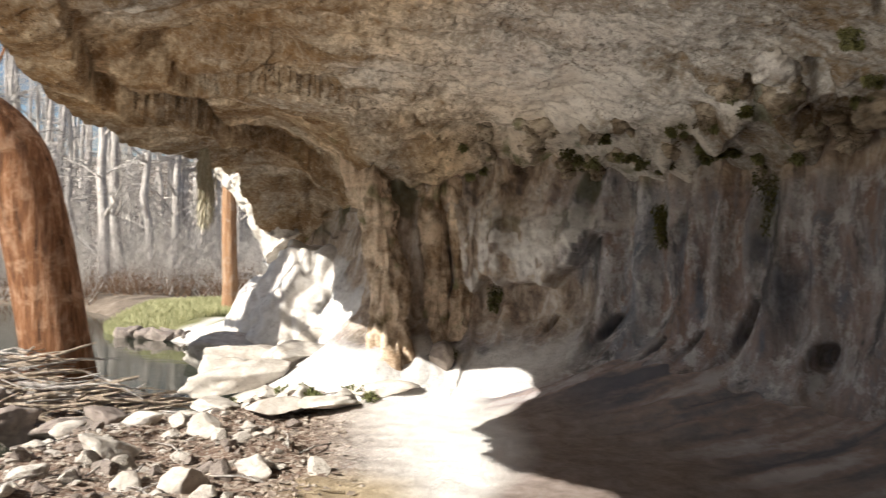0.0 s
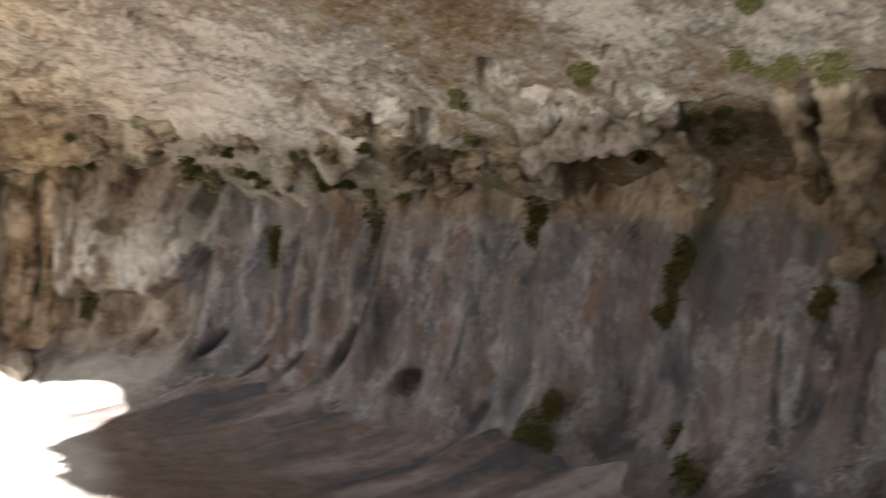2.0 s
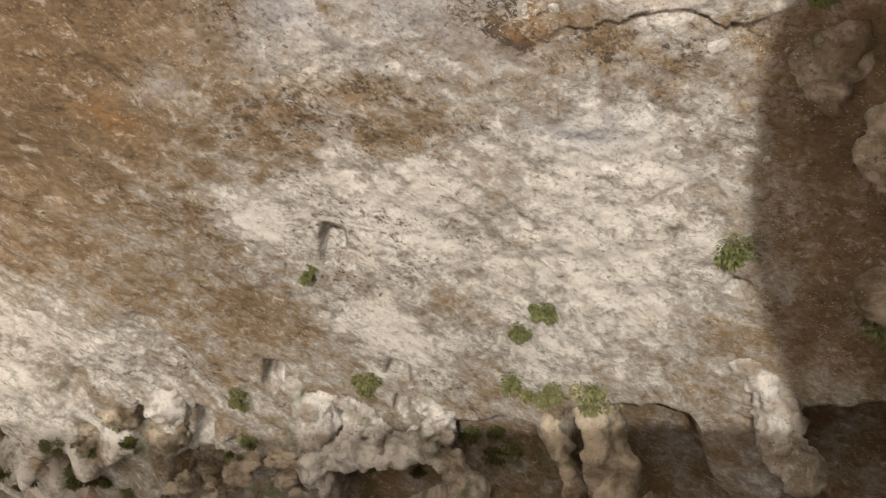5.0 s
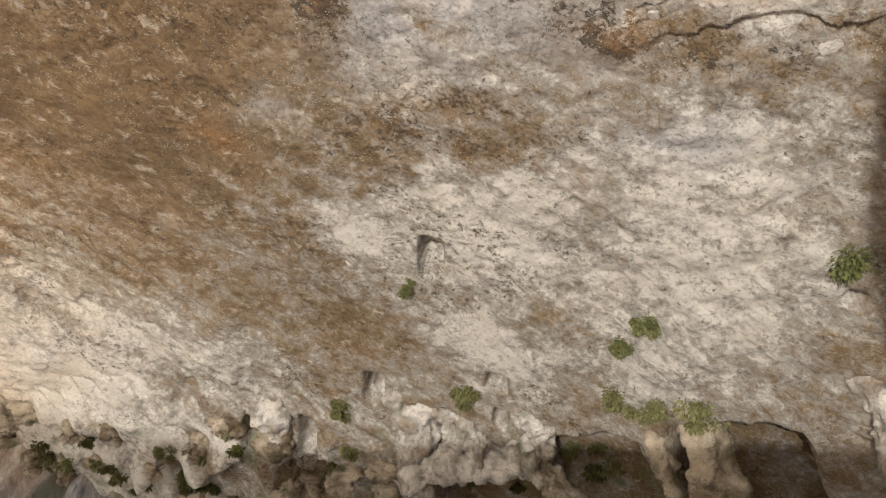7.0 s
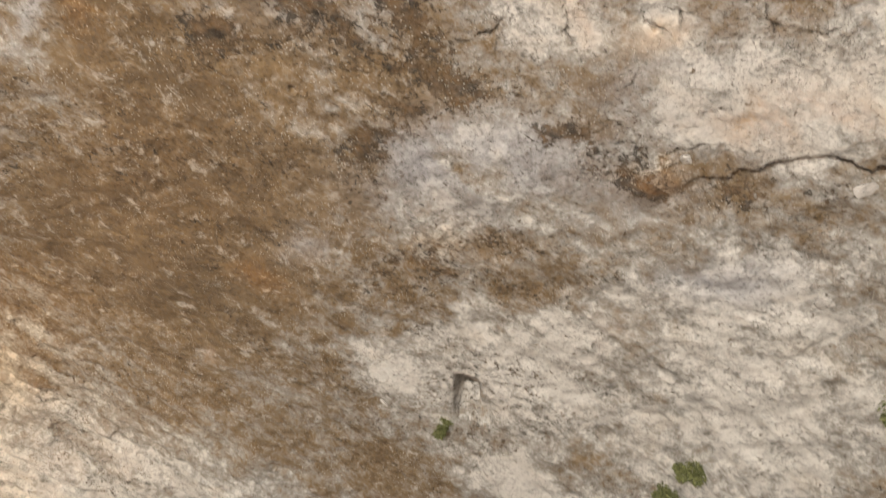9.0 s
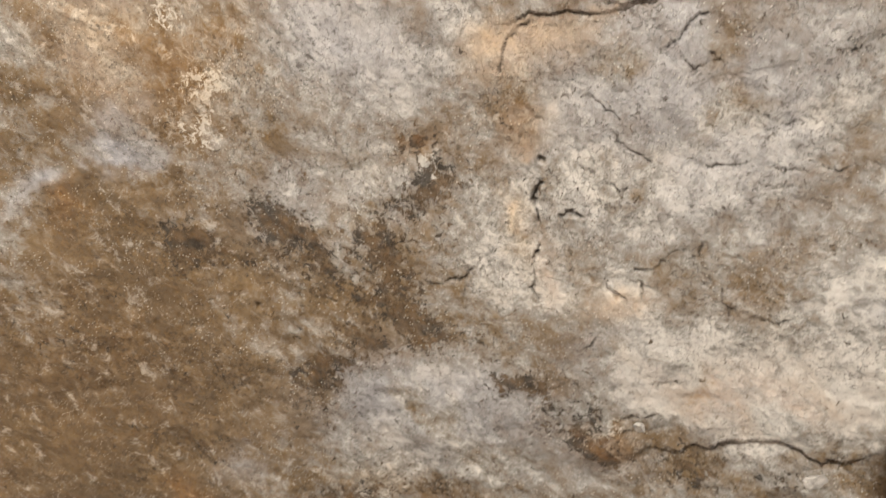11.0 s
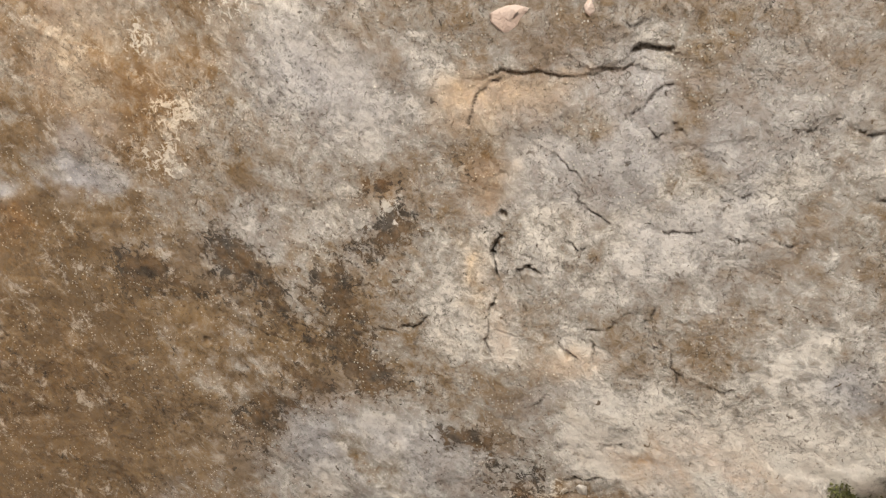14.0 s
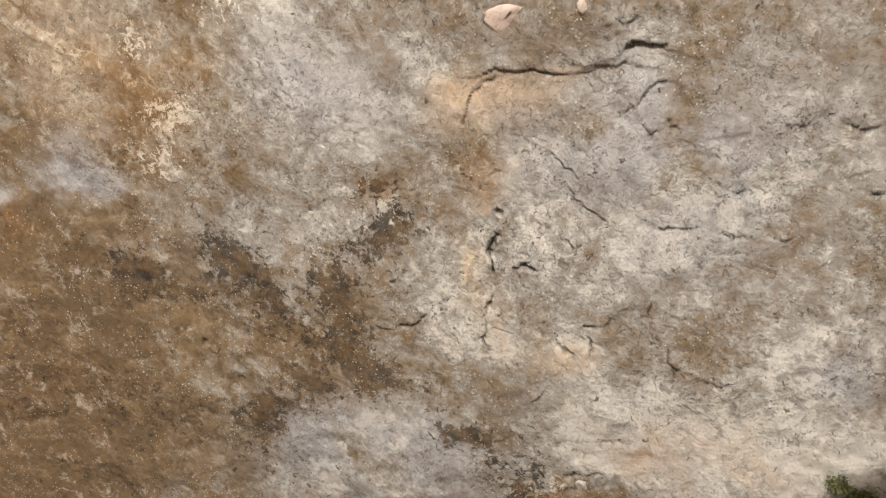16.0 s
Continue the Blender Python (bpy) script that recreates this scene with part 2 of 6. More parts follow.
    c = k.mix(k.math("MULTIPLY", k.attr("ochre"), 0.85), c, (1.30, 1.02, 0.68), "MULTIPLY")
    c = k.mix(k.attr("moss"), c, (0.10, 0.12, 0.035))
    c = k.mix(k.math("MULTIPLY", k.attr("scar"), k.ramp(k.noise(26.0, 5, 0.7), (0.35, 0.4), (0.6, 1.0))), c, k.ramp(mid, (0.4, (0.46, 0.32, 0.20)), (0.6, (0.60, 0.50, 0.42))))
    c = k.mix(k.math("MULTIPLY", k.ramp(grain, (0.35, 0.0), (0.65, 1.0)), 0.25), c, tuple(v * 0.6 for v in pale))
    # shade inside the open joints, painted as a dark colour
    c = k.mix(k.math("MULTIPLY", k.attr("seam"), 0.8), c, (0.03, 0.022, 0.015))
    n = k.bump(mid, 0.028 * fine, 0.8)
    n = k.bump(k.noise(19.0, 9, 0.75, 0.5), 0.013 * fine, 0.9, n)
    n = k.bump(grain, 0.005, 0.9, n)
    if wild < 1:
        n = k.bump(k.math("SUBTRACT", fleck, k.math("ADD", k.math("MULTIPLY", pit, 0.5), lichen)), 0.006, 0.8, n)
    return k.done(c, n, 0.9, 0.25)


def streaked_wall(name):
    """Lower wall: grey limestone under long vertical runs of pink, blue-grey, brown and white."""
    k = Tree(name)
    drip = k.mapped((1, 1, 0.26))
    a = k.noise(1.9, 10, 0.72, 0.4, drip)
    b = k.noise(3.4, 8, 0.68, 0.6, k.mapped((1, 1, 0.16)))
    mid = k.noise(6.0, 8, 0.66, 0.4)
    grain = k.noise(34.0, 6, 0.7)
    c = k.ramp(a, (0.33, (0.10, 0.118, 0.155)), (0.43, (0.235, 0.24, 0.27)), (0.51, (0.33, 0.305, 0.31)), (0.57, (0.27, 0.215, 0.205)), (0.66, (0.15, 0.168, 0.21)))
    c = k.mix(k.math("MULTIPLY", k.ramp(b, (0.53, 0.0), (0.60, 1.0)), 0.65), c, (0.21, 0.128, 0.09))
    c = k.mix(k.math("MULTIPLY", k.ramp(k.noise(4.2, 10, 0.80, 0.25, k.mapped((1, 1, 0.5))), (0.505, 0.0), (0.57, 1.0)), 0.8), c, (0.52, 0.515, 0.53))
    c = k.mix(k.math("MULTIPLY", k.ramp(k.noise(2.6, 9, 0.72, 0.4, k.mapped((1, 1, 0.2))), (0.54, 0.0), (0.60, 1.0)), 0.85), c, (0.053, 0.057, 0.064))
    c = k.mix(k.math("MULTIPLY", k.ramp(mid, (0.4, 0.0), (0.7, 1.0)), 0.35), c, (0.125, 0.107, 0.101))
    c = k.mix(k.math("MULTIPLY", k.ramp(k.noise(1.3, 8, 0.7, 0.3, k.mapped((1, 1, 0.12))), (0.52, 0.0), (0.60, 1.0)), 0.6), c, (0.075, 0.068, 0.062))
    c = k.mix(k.attr("rust"), c, k.ramp(k.noise(4.0, 10, 0.76, 0.7, k.mapped((1, 1, 0.35))), (0.36, (0.10, 0.062, 0.036)), (0.45, (0.30, 0.21, 0.135)), (0.53, (0.48, 0.385, 0.285)), (0.62, (0.64, 0.585, 0.52))))
    c = k.mix(k.attr("moss"), c, (0.053, 0.063, 0.021))
    # white crust, plus sunlight painted on the wall's bend and foot
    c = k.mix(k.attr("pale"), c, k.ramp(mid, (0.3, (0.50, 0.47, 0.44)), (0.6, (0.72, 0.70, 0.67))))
    c = k.mix(k.attr("dirt_and_shade"), c, k.ramp(mid, (0.3, (0.16, 0.118, 0.095)), (0.7, (0.25, 0.195, 0.165))))
    c = k.mix(k.attr("wet"), c, k.ramp(mid, (0.35, (0.028, 0.032, 0.045)), (0.65, (0.085, 0.095, 0.125))))
    grit = k.ramp(k.noise(46.0, 5, 0.7, 0.8), (0.57, 0.0), (0.66, 1.0))
    c = k.mix(k.math("MULTIPLY", grit, 0.5), c, (0.06, 0.055, 0.05))
    n = k.bump(mid, 0.03, 0.7)
    n = k.bump(k.noise(15.0, 9, 0.75, 0.5), 0.022, 0.9, n)
    n = k.bump(grain, 0.006, 0.8, n)
    return k.done(c, n, 0.85, 0.3)


def plain_rock(name, light, dark, scale=1.0):
    k = Tree(name)
    rnd = k.add("ShaderNodeObjectInfo").outputs["Random"]
    mid = k.noise(6.0 * scale, 8, 0.65, 0.4)
    grain = k.noise(40.0 * scale, 6, 0.7)
    c = k.ramp(mid, (0.32, dark), (0.62, light))
    c = k.mix(k.math("MULTIPLY", k.ramp(k.noise(13 * scale, 6, 0.7), (0.58, 0.0), (0.7, 1.0)), 0.6), c, tuple(v * 0.4 for v in dark))
    c = k.mix(k.math("MULTIPLY", rnd, 0.35), c, dark)
    n = k.bump(mid, 0.03, 0.7)
    n = k.bump(grain, 0.005, 0.7, n)
    return k.done(c, n, 0.88, 0.25)


def earth(name):
    """Floor of the shelter and the banks: trodden pale dust with the roof's shade painted brown, leaf litter, wet
    gravel, grass, by the mesh's own masks.
    """
    k = Tree(name)
    mid = k.noise(3.5, 8, 0.65, 0.3)
    fine = k.noise(30.0, 7, 0.75)
    c = k.ramp(mid, (0.3, (0.74, 0.70, 0.65)), (0.7, (0.84, 0.81, 0.77)))
    stones = k.cells(9.0, "F1", None, "Color")
    litter = k.ramp(k.noise(16.0, 8, 0.8, 0.8), (0.32, (0.07, 0.045, 0.035)), (0.5, (0.20, 0.135, 0.10)), (0.63, (0.42, 0.36, 0.29)))
    litter = k.mix(k.math("MULTIPLY", k.ramp(k.cells(26.0), (0.25, 1.0), (0.4, 0.0)), 0.5), litter, (0.50, 0.46, 0.40))
    # brown that puts the roof's shade on the floor into its colour
    c = k.mix(k.attr("dirt_and_shade"), c, k.ramp(k.noise(5.0, 10, 0.75, 0.4), (0.35, (0.20, 0.155, 0.13)), (0.62, (0.36, 0.295, 0.26))))
    rock = k.ramp(k.math("ADD", k.attr("flow"), k.math("MULTIPLY", k.math("SUBTRACT", k.noise(6.0, 9, 0.72, 0.4), 0.5), 1.1)), (0.15, (0.12, 0.13, 0.165)), (0.36, (0.23, 0.21, 0.22)), (0.52, (0.33, 0.26, 0.24)), (0.68, (0.43, 0.385, 0.385)), (0.85, (0.54, 0.52, 0.53)))
    c = k.mix(k.math("MULTIPLY", k.attr("apron"), 0.85), c, rock)
    c = k.mix(k.attr("litter"), c, litter)
    c = k.mix(k.attr("sand"), c, k.ramp(fine, (0.3, (0.40, 0.31, 0.19)), (0.7, (0.52, 0.42, 0.28))))
    c = k.mix(k.attr("green"), c, k.ramp(fine, (0.3, (0.07, 0.10, 0.02)), (0.7, (0.24, 0.25, 0.08))))
    c = k.mix(k.attr("woods"), c, k.ramp(k.noise(1.2, 8, 0.75), (0.3, (0.07, 0.053, 0.04)), (0.55, (0.19, 0.15, 0.115)), (0.75, (0.34, 0.29, 0.235))))
    n = k.bump(mid, 0.03, 0.5)
    n = k.bump(k.noise(16.0, 8, 0.8, 0.8), 0.03, 0.8, n)
    n = k.bump(fine, 0.006, 0.7, n)
    return k.done(c, n, 0.92, 0.2)


def bark(name, light, dark, rust, coarse=1.0):
    k = Tree(name)
    lines = k.noise(11.0 * coarse, 9, 0.75, 0.25, k.mapped((1, 1, 0.07 * coarse)))
    mid = k.noise(4.0, 7, 0.65, 0.4)
    c = k.ramp(lines, (0.34, dark), (0.55, rust), (0.7, light))
    c = k.mix(k.math("MULTIPLY", k.ramp(mid, (0.5, 0.0), (0.66, 1.0)), 0.6), c, light)
    n = k.bump(lines, 0.09, 1.0)
    n = k.bump(k.noise(30.0, 6, 0.7, 0.2, k.mapped((1, 1, 0.3))), 0.01, 0.8, n)
    return k.done(c, n, 0.9, 0.2)


def leafy(name, a, b):
    k = Tree(name)
    r = k.add("ShaderNodeNewGeometry").outputs["Random Per Island"]
    c = k.mix(r, a, b)
    c = k.mix(0.3, c, k.ramp(k.noise(22.0, 4), (0.3, tuple(v * 0.5 for v in a)), (0.7, b)))
    k.bsdf.inputs["Subsurface Weight"].default_value = 0.0
    return k.done(c, None, 0.6, 0.3)


ROOF_STONE = limestone("roof_limestone", (0.365, 0.345, 0.312), (0.185, 0.120, 0.056), (0.34, 0.23, 0.11), 0.8, 0.25)
WALL_STONE = streaked_wall("streaked_limestone")
CLIFF_STONE = limestone("cliff_limestone", (0.52, 0.49, 0.45), (0.30, 0.25, 0.20), (0.40, 0.32, 0.24))
BOULDER_STONE = plain_rock("bleached_limestone", (0.68, 0.64, 0.58), (0.35, 0.30, 0.25))
WHITE_STONE = plain_rock("bleached_bedrock", (0.68, 0.65, 0.61), (0.42, 0.38, 0.34))
DULL_STONE = plain_rock("muddy_limestone", (0.34, 0.29, 0.25), (0.14, 0.11, 0.095))
TUFA_STONE = limestone("tufa_crust", (0.38, 0.32, 0.245), (0.15, 0.105, 0.062), (0.36, 0.28, 0.16), 1.6)
TUFA_WHITE = limestone("tufa_white", (0.50, 0.47, 0.43), (0.30, 0.24, 0.18), (0.45, 0.36, 0.25), 1.6)
FLAKE_STONE = plain_rock("fresh_flake", (0.62, 0.52, 0.46), (0.48, 0.37, 0.31), 2.0)
COLUMN_STONE = limestone("column_limestone", (0.54, 0.43, 0.32), (0.20, 0.125, 0.07), (0.40, 0.25, 0.13), 1.1)
SOIL = earth("shelter_earth")
CYPRESS_BARK = bark("cypress_bark", (0.68, 0.43, 0.28), (0.045, 0.022, 0.013), (0.33, 0.15, 0.070), 1.3)
PALE_BARK = bark("pale_bark", (0.84, 0.80, 0.75), (0.22, 0.19, 0.17), (0.54, 0.49, 0.45))
TWIG_WOOD = bark("twig_wood", (0.86, 0.82, 0.77), (0.26, 0.22, 0.19), (0.62, 0.57, 0.52))
DRIFT_WOOD = bark("drift_wood", (0.72, 0.62, 0.52), (0.20, 0.15, 0.11), (0.52, 0.42, 0.32))
ORANGE_BARK = bark("orange_bark", (0.52, 0.40, 0.30), (0.22, 0.11, 0.06), (0.42, 0.24, 0.13))
RUSSET_TWIG = bark("russet_twig", (0.36, 0.26, 0.18), (0.15, 0.09, 0.06), (0.26, 0.16, 0.10))
LITTER = leafy("leaf_litter", (0.12, 0.07, 0.05), (0.46, 0.40, 0.33))
MOSS = leafy("moss_green", (0.085, 0.088, 0.034), (0.25, 0.24, 0.10))
FERN = leafy("fern_green", (0.065, 0.076, 0.024), (0.21, 0.215, 0.085))
DARK_MOSS = leafy("dark_moss", (0.032, 0.034, 0.011), (0.13, 0.12, 0.035))
GRASS = leafy("grass_green", (0.15, 0.16, 0.06), (0.44, 0.42, 0.22))
HANGING = leafy("hanging_moss", (0.30, 0.26, 0.17), (0.66, 0.60, 0.46))


# ---- building ----
def part(name, bm, material, parent=None, label=""):
    me = bpy.data.meshes.new(name)
    bm.to_mesh(me)
    bm.free()
    me.materials.append(material)
    ob = new(name, me)
    if parent:
        ob.parent = parent
    return tagged(ob, label)


def sheet(name, x, y, z, material, masks=None, keep=None, smooth_shade=True):
    """A grid of points as one mesh; masks are point attributes for the material."""
    ni, nj = x.shape
    me = bpy.data.meshes.new(name)
    idx = np.arange(ni * nj).reshape(ni, nj)
    quads = np.stack([idx[:-1, :-1], idx[1:, :-1], idx[1:, 1:], idx[:-1, 1:]], -1).reshape(-1, 4)
    if keep is not None:
        k = keep.ravel()
        quads = quads[k[quads].all(1)]
    co = np.stack([x, y, z], -1).reshape(-1, 3).astype(np.float32)
    me.vertices.add(len(co))
    me.vertices.foreach_set("co", co.ravel())
    me.loops.add(quads.size)
    me.loops.foreach_set("vertex_index", quads.ravel().astype(np.int32))
    me.polygons.add(len(quads))
    me.polygons.foreach_set("loop_start", np.arange(0, quads.size, 4, dtype=np.int32))
    me.polygons.foreach_set("use_smooth", np.full(len(quads), smooth_shade))
    me.update(calc_edges=True)
    for key, v in (masks or {}).items():
        at = me.attributes.new(key, "FLOAT", "POINT")
        at.data.foreach_set("value", np.clip(np.broadcast_to(v, x.shape), 0, 1).astype(np.float32).ravel())
    me.materials.append(material)
    return new(name, me)


def thing(name, at, label, category, group=""):
    ob = new(name)
    ob.location = at
    ob.empty_display_size = 0.1
    return tagged(ob, label, category, group)


# ---- roof ----
def rows_between(n, dense):
    """Steps along the roof, closer together where dense(w) is high."""
    w = np.linspace(0, 1, 4000)
    s = np.cumsum(dense(w))
    s = (s - s[0]) / (s[-1] - s[0])
    return np.interp(np.linspace(0, 1, n), s, w)


def along(line, w):
    p = np.array(line, float)
    q, u = spline(line, 0.05)
    k = np.linspace(0, 1, len(p))
    at = [0.0]
    for a in p[1:]:
        at.append(u[np.argmin(((q - a) ** 2).sum(1))])
    at[-1] = u[-1]
    v = np.interp(w, k, at)
    return np.stack([np.interp(v, u, q[:, 0]), np.interp(v, u, q[:, 1])], -1)


# open joints: points, width, depth, and the step between the sheets on its two sides
OVERHEAD_JOINTS = [
    ([(0.343, 0.997), (0.403, 0.925), (0.465, 0.838), (0.501, 0.777), (0.536, 0.714)], 0.006, 0.014, 0.008),
    ([(0.504, 0.719), (0.545, 0.683), (0.587, 0.639)], 0.009, 0.030, 0.01),
    ([(0.554, 0.616), (0.563, 0.572), (0.59, 0.532), (0.629, 0.498)], 0.009, 0.030, 0.008),
    ([(0.42, 1.157), (0.386, 1.093), (0.379, 1.025), (0.381, 0.983)], 0.005, 0.012, 0.004),
    ([(0.799, 1.346), (0.827, 1.384), (0.853, 1.424), (0.915, 1.452)], 0.008, 0.035, 0.008),
    ([(0.989, 1.516), (1.023, 1.586), (1.079, 1.634), (1.144, 1.668), (1.215, 1.718)], 0.007, 0.03, 0.006),
    ([(0.97, 1.386), (0.953, 1.358), (0.959, 1.332), (0.986, 1.31)], 0.009, 0.04, 0),
    ([(0.848, 1.997), (0.882, 1.916), (0.915, 1.837), (0.9, 1.791)], 0.005, 0.018, 0.004),
    ([(1.324, 1.328), (1.361, 1.357), (1.378, 1.39), (1.331, 1.41), (1.277, 1.433)], 0.007, 0.022, 0.006),
    ([(1.747, 1.784), (1.777, 1.712), (1.81, 1.637)], 0.006, 0.014, 0.004),
]
# edges of the sheets beyond
PLATE_JOINTS = [
    ([(0.81, 0.622), (0.854, 0.627), (0.902, 0.628), (0.917, 0.615)], 0.004, 0.014, 0.003),
    ([(0.907, 0.598), (0.937, 0.55), (0.951, 0.492), (0.964, 0.445)], 0.004, 0.014, 0.003),
    ([(0.706, 0.709), (0.717, 0.665), (0.708, 0.618), (0.714, 0.552)], 0.004, 0.012, 0.003),
    ([(0.665, 1.001), (0.704, 0.986), (0.752, 0.978), (0.796, 0.977)], 0.004, 0.012, 0.003),
    ([(0.817, 1.029), (0.861, 1.012), (0.893, 1.018), (0.97, 0.996)], 0.004, 0.01, 0.002),
    ([(1.099, 0.214), (1.126, 0.197), (1.148, 0.153)], 0.006, 0.018, 0.004),
    ([(1.265, 0.269), (1.311, 0.279), (1.334, 0.254)], 0.007, 0.02, 0.004),
    ([(1.601, 0.858), (1.635, 0.818), (1.682, 0.798), (1.717, 0.824)], 0.006, 0.018, 0.003),
    ([(1.264, 1.294), (1.283, 1.247), (1.277, 1.205)], 0.005, 0.014, 0.003),
    ([(1.975, 1.648), (2.013, 1.548), (2.041, 1.445), (2.056, 1.361), (2.075, 1.318), (2.150, 1.293), (2.218, 1.252), (2.225, 1.197)], 0.008, 0.026, 0.03),
]
DEEP_JOINTS = [
    ([(-0.81, 8.55), (-0.59, 8.70), (-0.29, 8.71), (0.07, 9.13), (0.30, 9.26)], 0.03, 0.10, 0.05),
    ([(-2.56, 8.92), (-2.66, 9.62), (-2.67, 10.16), (-2.52, 10.53)], 0.03, 0.08, 0.10),
    ([(-2.62, 7.70), (-2.39, 7.62), (-1.95, 7.56), (-1.53, 7.72)], 0.30, 0.45, 0.03),
    ([(-3.10, 7.09), (-3.25, 7.75), (-3.10, 8.17), (-2.67, 8.69), (-2.68, 9.23), (-2.62, 9.84), (-2.25, 10.4), (-1.61, 10.28)], 0.03, 0.07, -0.32),
    ([(-2.60, 7.95), (-2.53, 8.24), (-2.07, 8.02), (-1.60, 8.11), (-1.2, 8.3)], 0.03, 0.06, -0.22),
    ([(0.39, 6.95), (0.54, 7.03)], 0.02, 0.05, 0.0),
    ([(0.98, 8.84), (1.14, 8.82)], 0.025, 0.07, 0.0),
]
# hairline cracks: middle, length, bearing
HAIRLINES = [
    (1.307, 0.569, 0.068, -48), (1.121, 0.573, 0.052, -60), (1.229, 0.325, 0.121, -71), (1.03, 0.333, 0.048, -66), (1.483, 1.254, 0.073, -67), (1.658, 1.021, 0.075, -67),
    (1.529, 1.126, 0.137, 37), (1.269, 0.973, 0.069, -97), (1.308, 1.076, 0.067, -114), (1.408, 0.96, 0.036, -92), (0.59, 2.438, 0.178, -42), (0.941, 0.568, 0.074, -67),
    (0.791, 0.677, 0.034, -48), (0.49, 0.534, 0.063, -82), (0.504, 0.599, 0.05, -65), (0.975, 1.124, 0.048, -47), (1.814, 1.768, 0.15, -68), (1.123, 0.804, 0.131, -62),
    (1.432, 1.109, 0.037, -85), (1.394, 1.63, 0.078, -97), (0.642, 0.677, 0.027, -76), (0.009, 1.615, 0.034, -42),
]
JOINTS = OVERHEAD_JOINTS + PLATE_JOINTS + DEEP_JOINTS
for hx_, hy_, ln, bearing in HAIRLINES:
    ca, sa = math.cos(radians(bearing)) * ln / 2, math.sin(radians(bearing)) * ln / 2
    JOINTS.append(([(hx_ - ca, hy_ - sa), (hx_ + 0.01, hy_ + 0.008), (hx_ + ca, hy_ + sa)], 0.003, 0.010, 0.003))
chips = random.Random(77)
for n in range(30):
    hx_, hy_, ln, bearing = chips.uniform(0.5, 2.1), chips.uniform(-0.2, 1.6), chips.uniform(0.03, 0.09), chips.uniform(-95, -30)
    ca, sa = math.cos(radians(bearing)) * ln / 2, math.sin(radians(bearing)) * ln / 2
    JOINTS.append(([(hx_ - ca, hy_ - sa), (hx_ + chips.uniform(-0.012, 0.012), hy_ + 0.008), (hx_ + ca, hy_ + sa)], 0.003, 0.009, 0.003))
# pockets: middle, half sizes, depth
PITS = [(3.54, 1.97, 0.05, 0.06, 0.06), (2.65, 6.83, 0.07, 0.17, 0.26), (2.97, 6.43, 0.07, 0.20, 0.28), (2.96, 5.45, 0.07, 0.15, 0.24), (3.52, 5.22, 0.06, 0.12, 0.24),
        (3.40, 4.50, 0.07, 0.08, 0.20), (3.67, 4.76, 0.05, 0.08, 0.20), (2.03, 8.05, 0.06, 0.08, 0.14), (0.75, 1.28, 0.012, 0.012, 0.03), (2.39, 7.32, 0.06, 0.08, 0.14),
        (0.47, 2.73, 0.014, 0.02, 0.02), (1.83, 8.30, 0.04, 0.04, 0.10), (1.15, 9.42, 0.04, 0.05, 0.10), (1.66, 9.10, 0.05, 0.06, 0.12)]
# slots carved in place of a hanging knob's cast shadow: middle, half sizes, turn
SHADOW_SLOTS = [(2.34, 3.94, 0.15, 0.075, 0.94), (2.46, 4.03, 0.08, 0.10, 1.06)]
HOLLOWS = [(11.95, 12.80, 0.88, 0.42), (13.10, 14.10, 0.84, 0.32), (14.20, 15.15, 0.70, 0.34), (10.75, 11.50, 0.75, 0.45), (16.2, 16.6, 0.45, 0.15), (17.6, 17.9, 0.4, 0.15)]


def one_hollow(u, s, x, y, u0, u1, front):
    wob = 0.08 * fbm(x * 4, y * 4, 0, 2, 19)
    return smooth(u0 - 0.06, u0 + 0.06, u + wob) * smooth(u1 + 0.06, u1 - 0.06, u + wob) * smooth(front + 0.02, front - 0.06, s + wob)


def hollow_mask(u, s, x, y):
    out = 0 * u
    for u0, u1, front, _ in HOLLOWS:
        out = np.maximum(out, one_hollow(u, s, x, y, u0, u1, front))
    return out


def beside(line, x, y, reach):
    """The points near a joint, and their distance from its wandering course."""
    lx, ly = [p[0] for p in line], [p[1] for p in line]
    near_line = (x > min(lx) - reach) & (x < max(lx) + reach) & (y > min(ly) - reach) & (y < max(ly) + reach)
    px, py = x[near_line], y[near_line]
    if px.size:
        px, py = px + 0.016 * fbm(px * 16, py * 16, 0, 4, 43, 0.6), py + 0.016 * fbm(px * 16, py * 16, 3.3, 4, 45, 0.6)
    return near_line, side_of(line, px, py)[0], smooth(-0.55, 0.15, fbm(px * 9, py * 9, 1.7, 3, 49)) if px.size else px


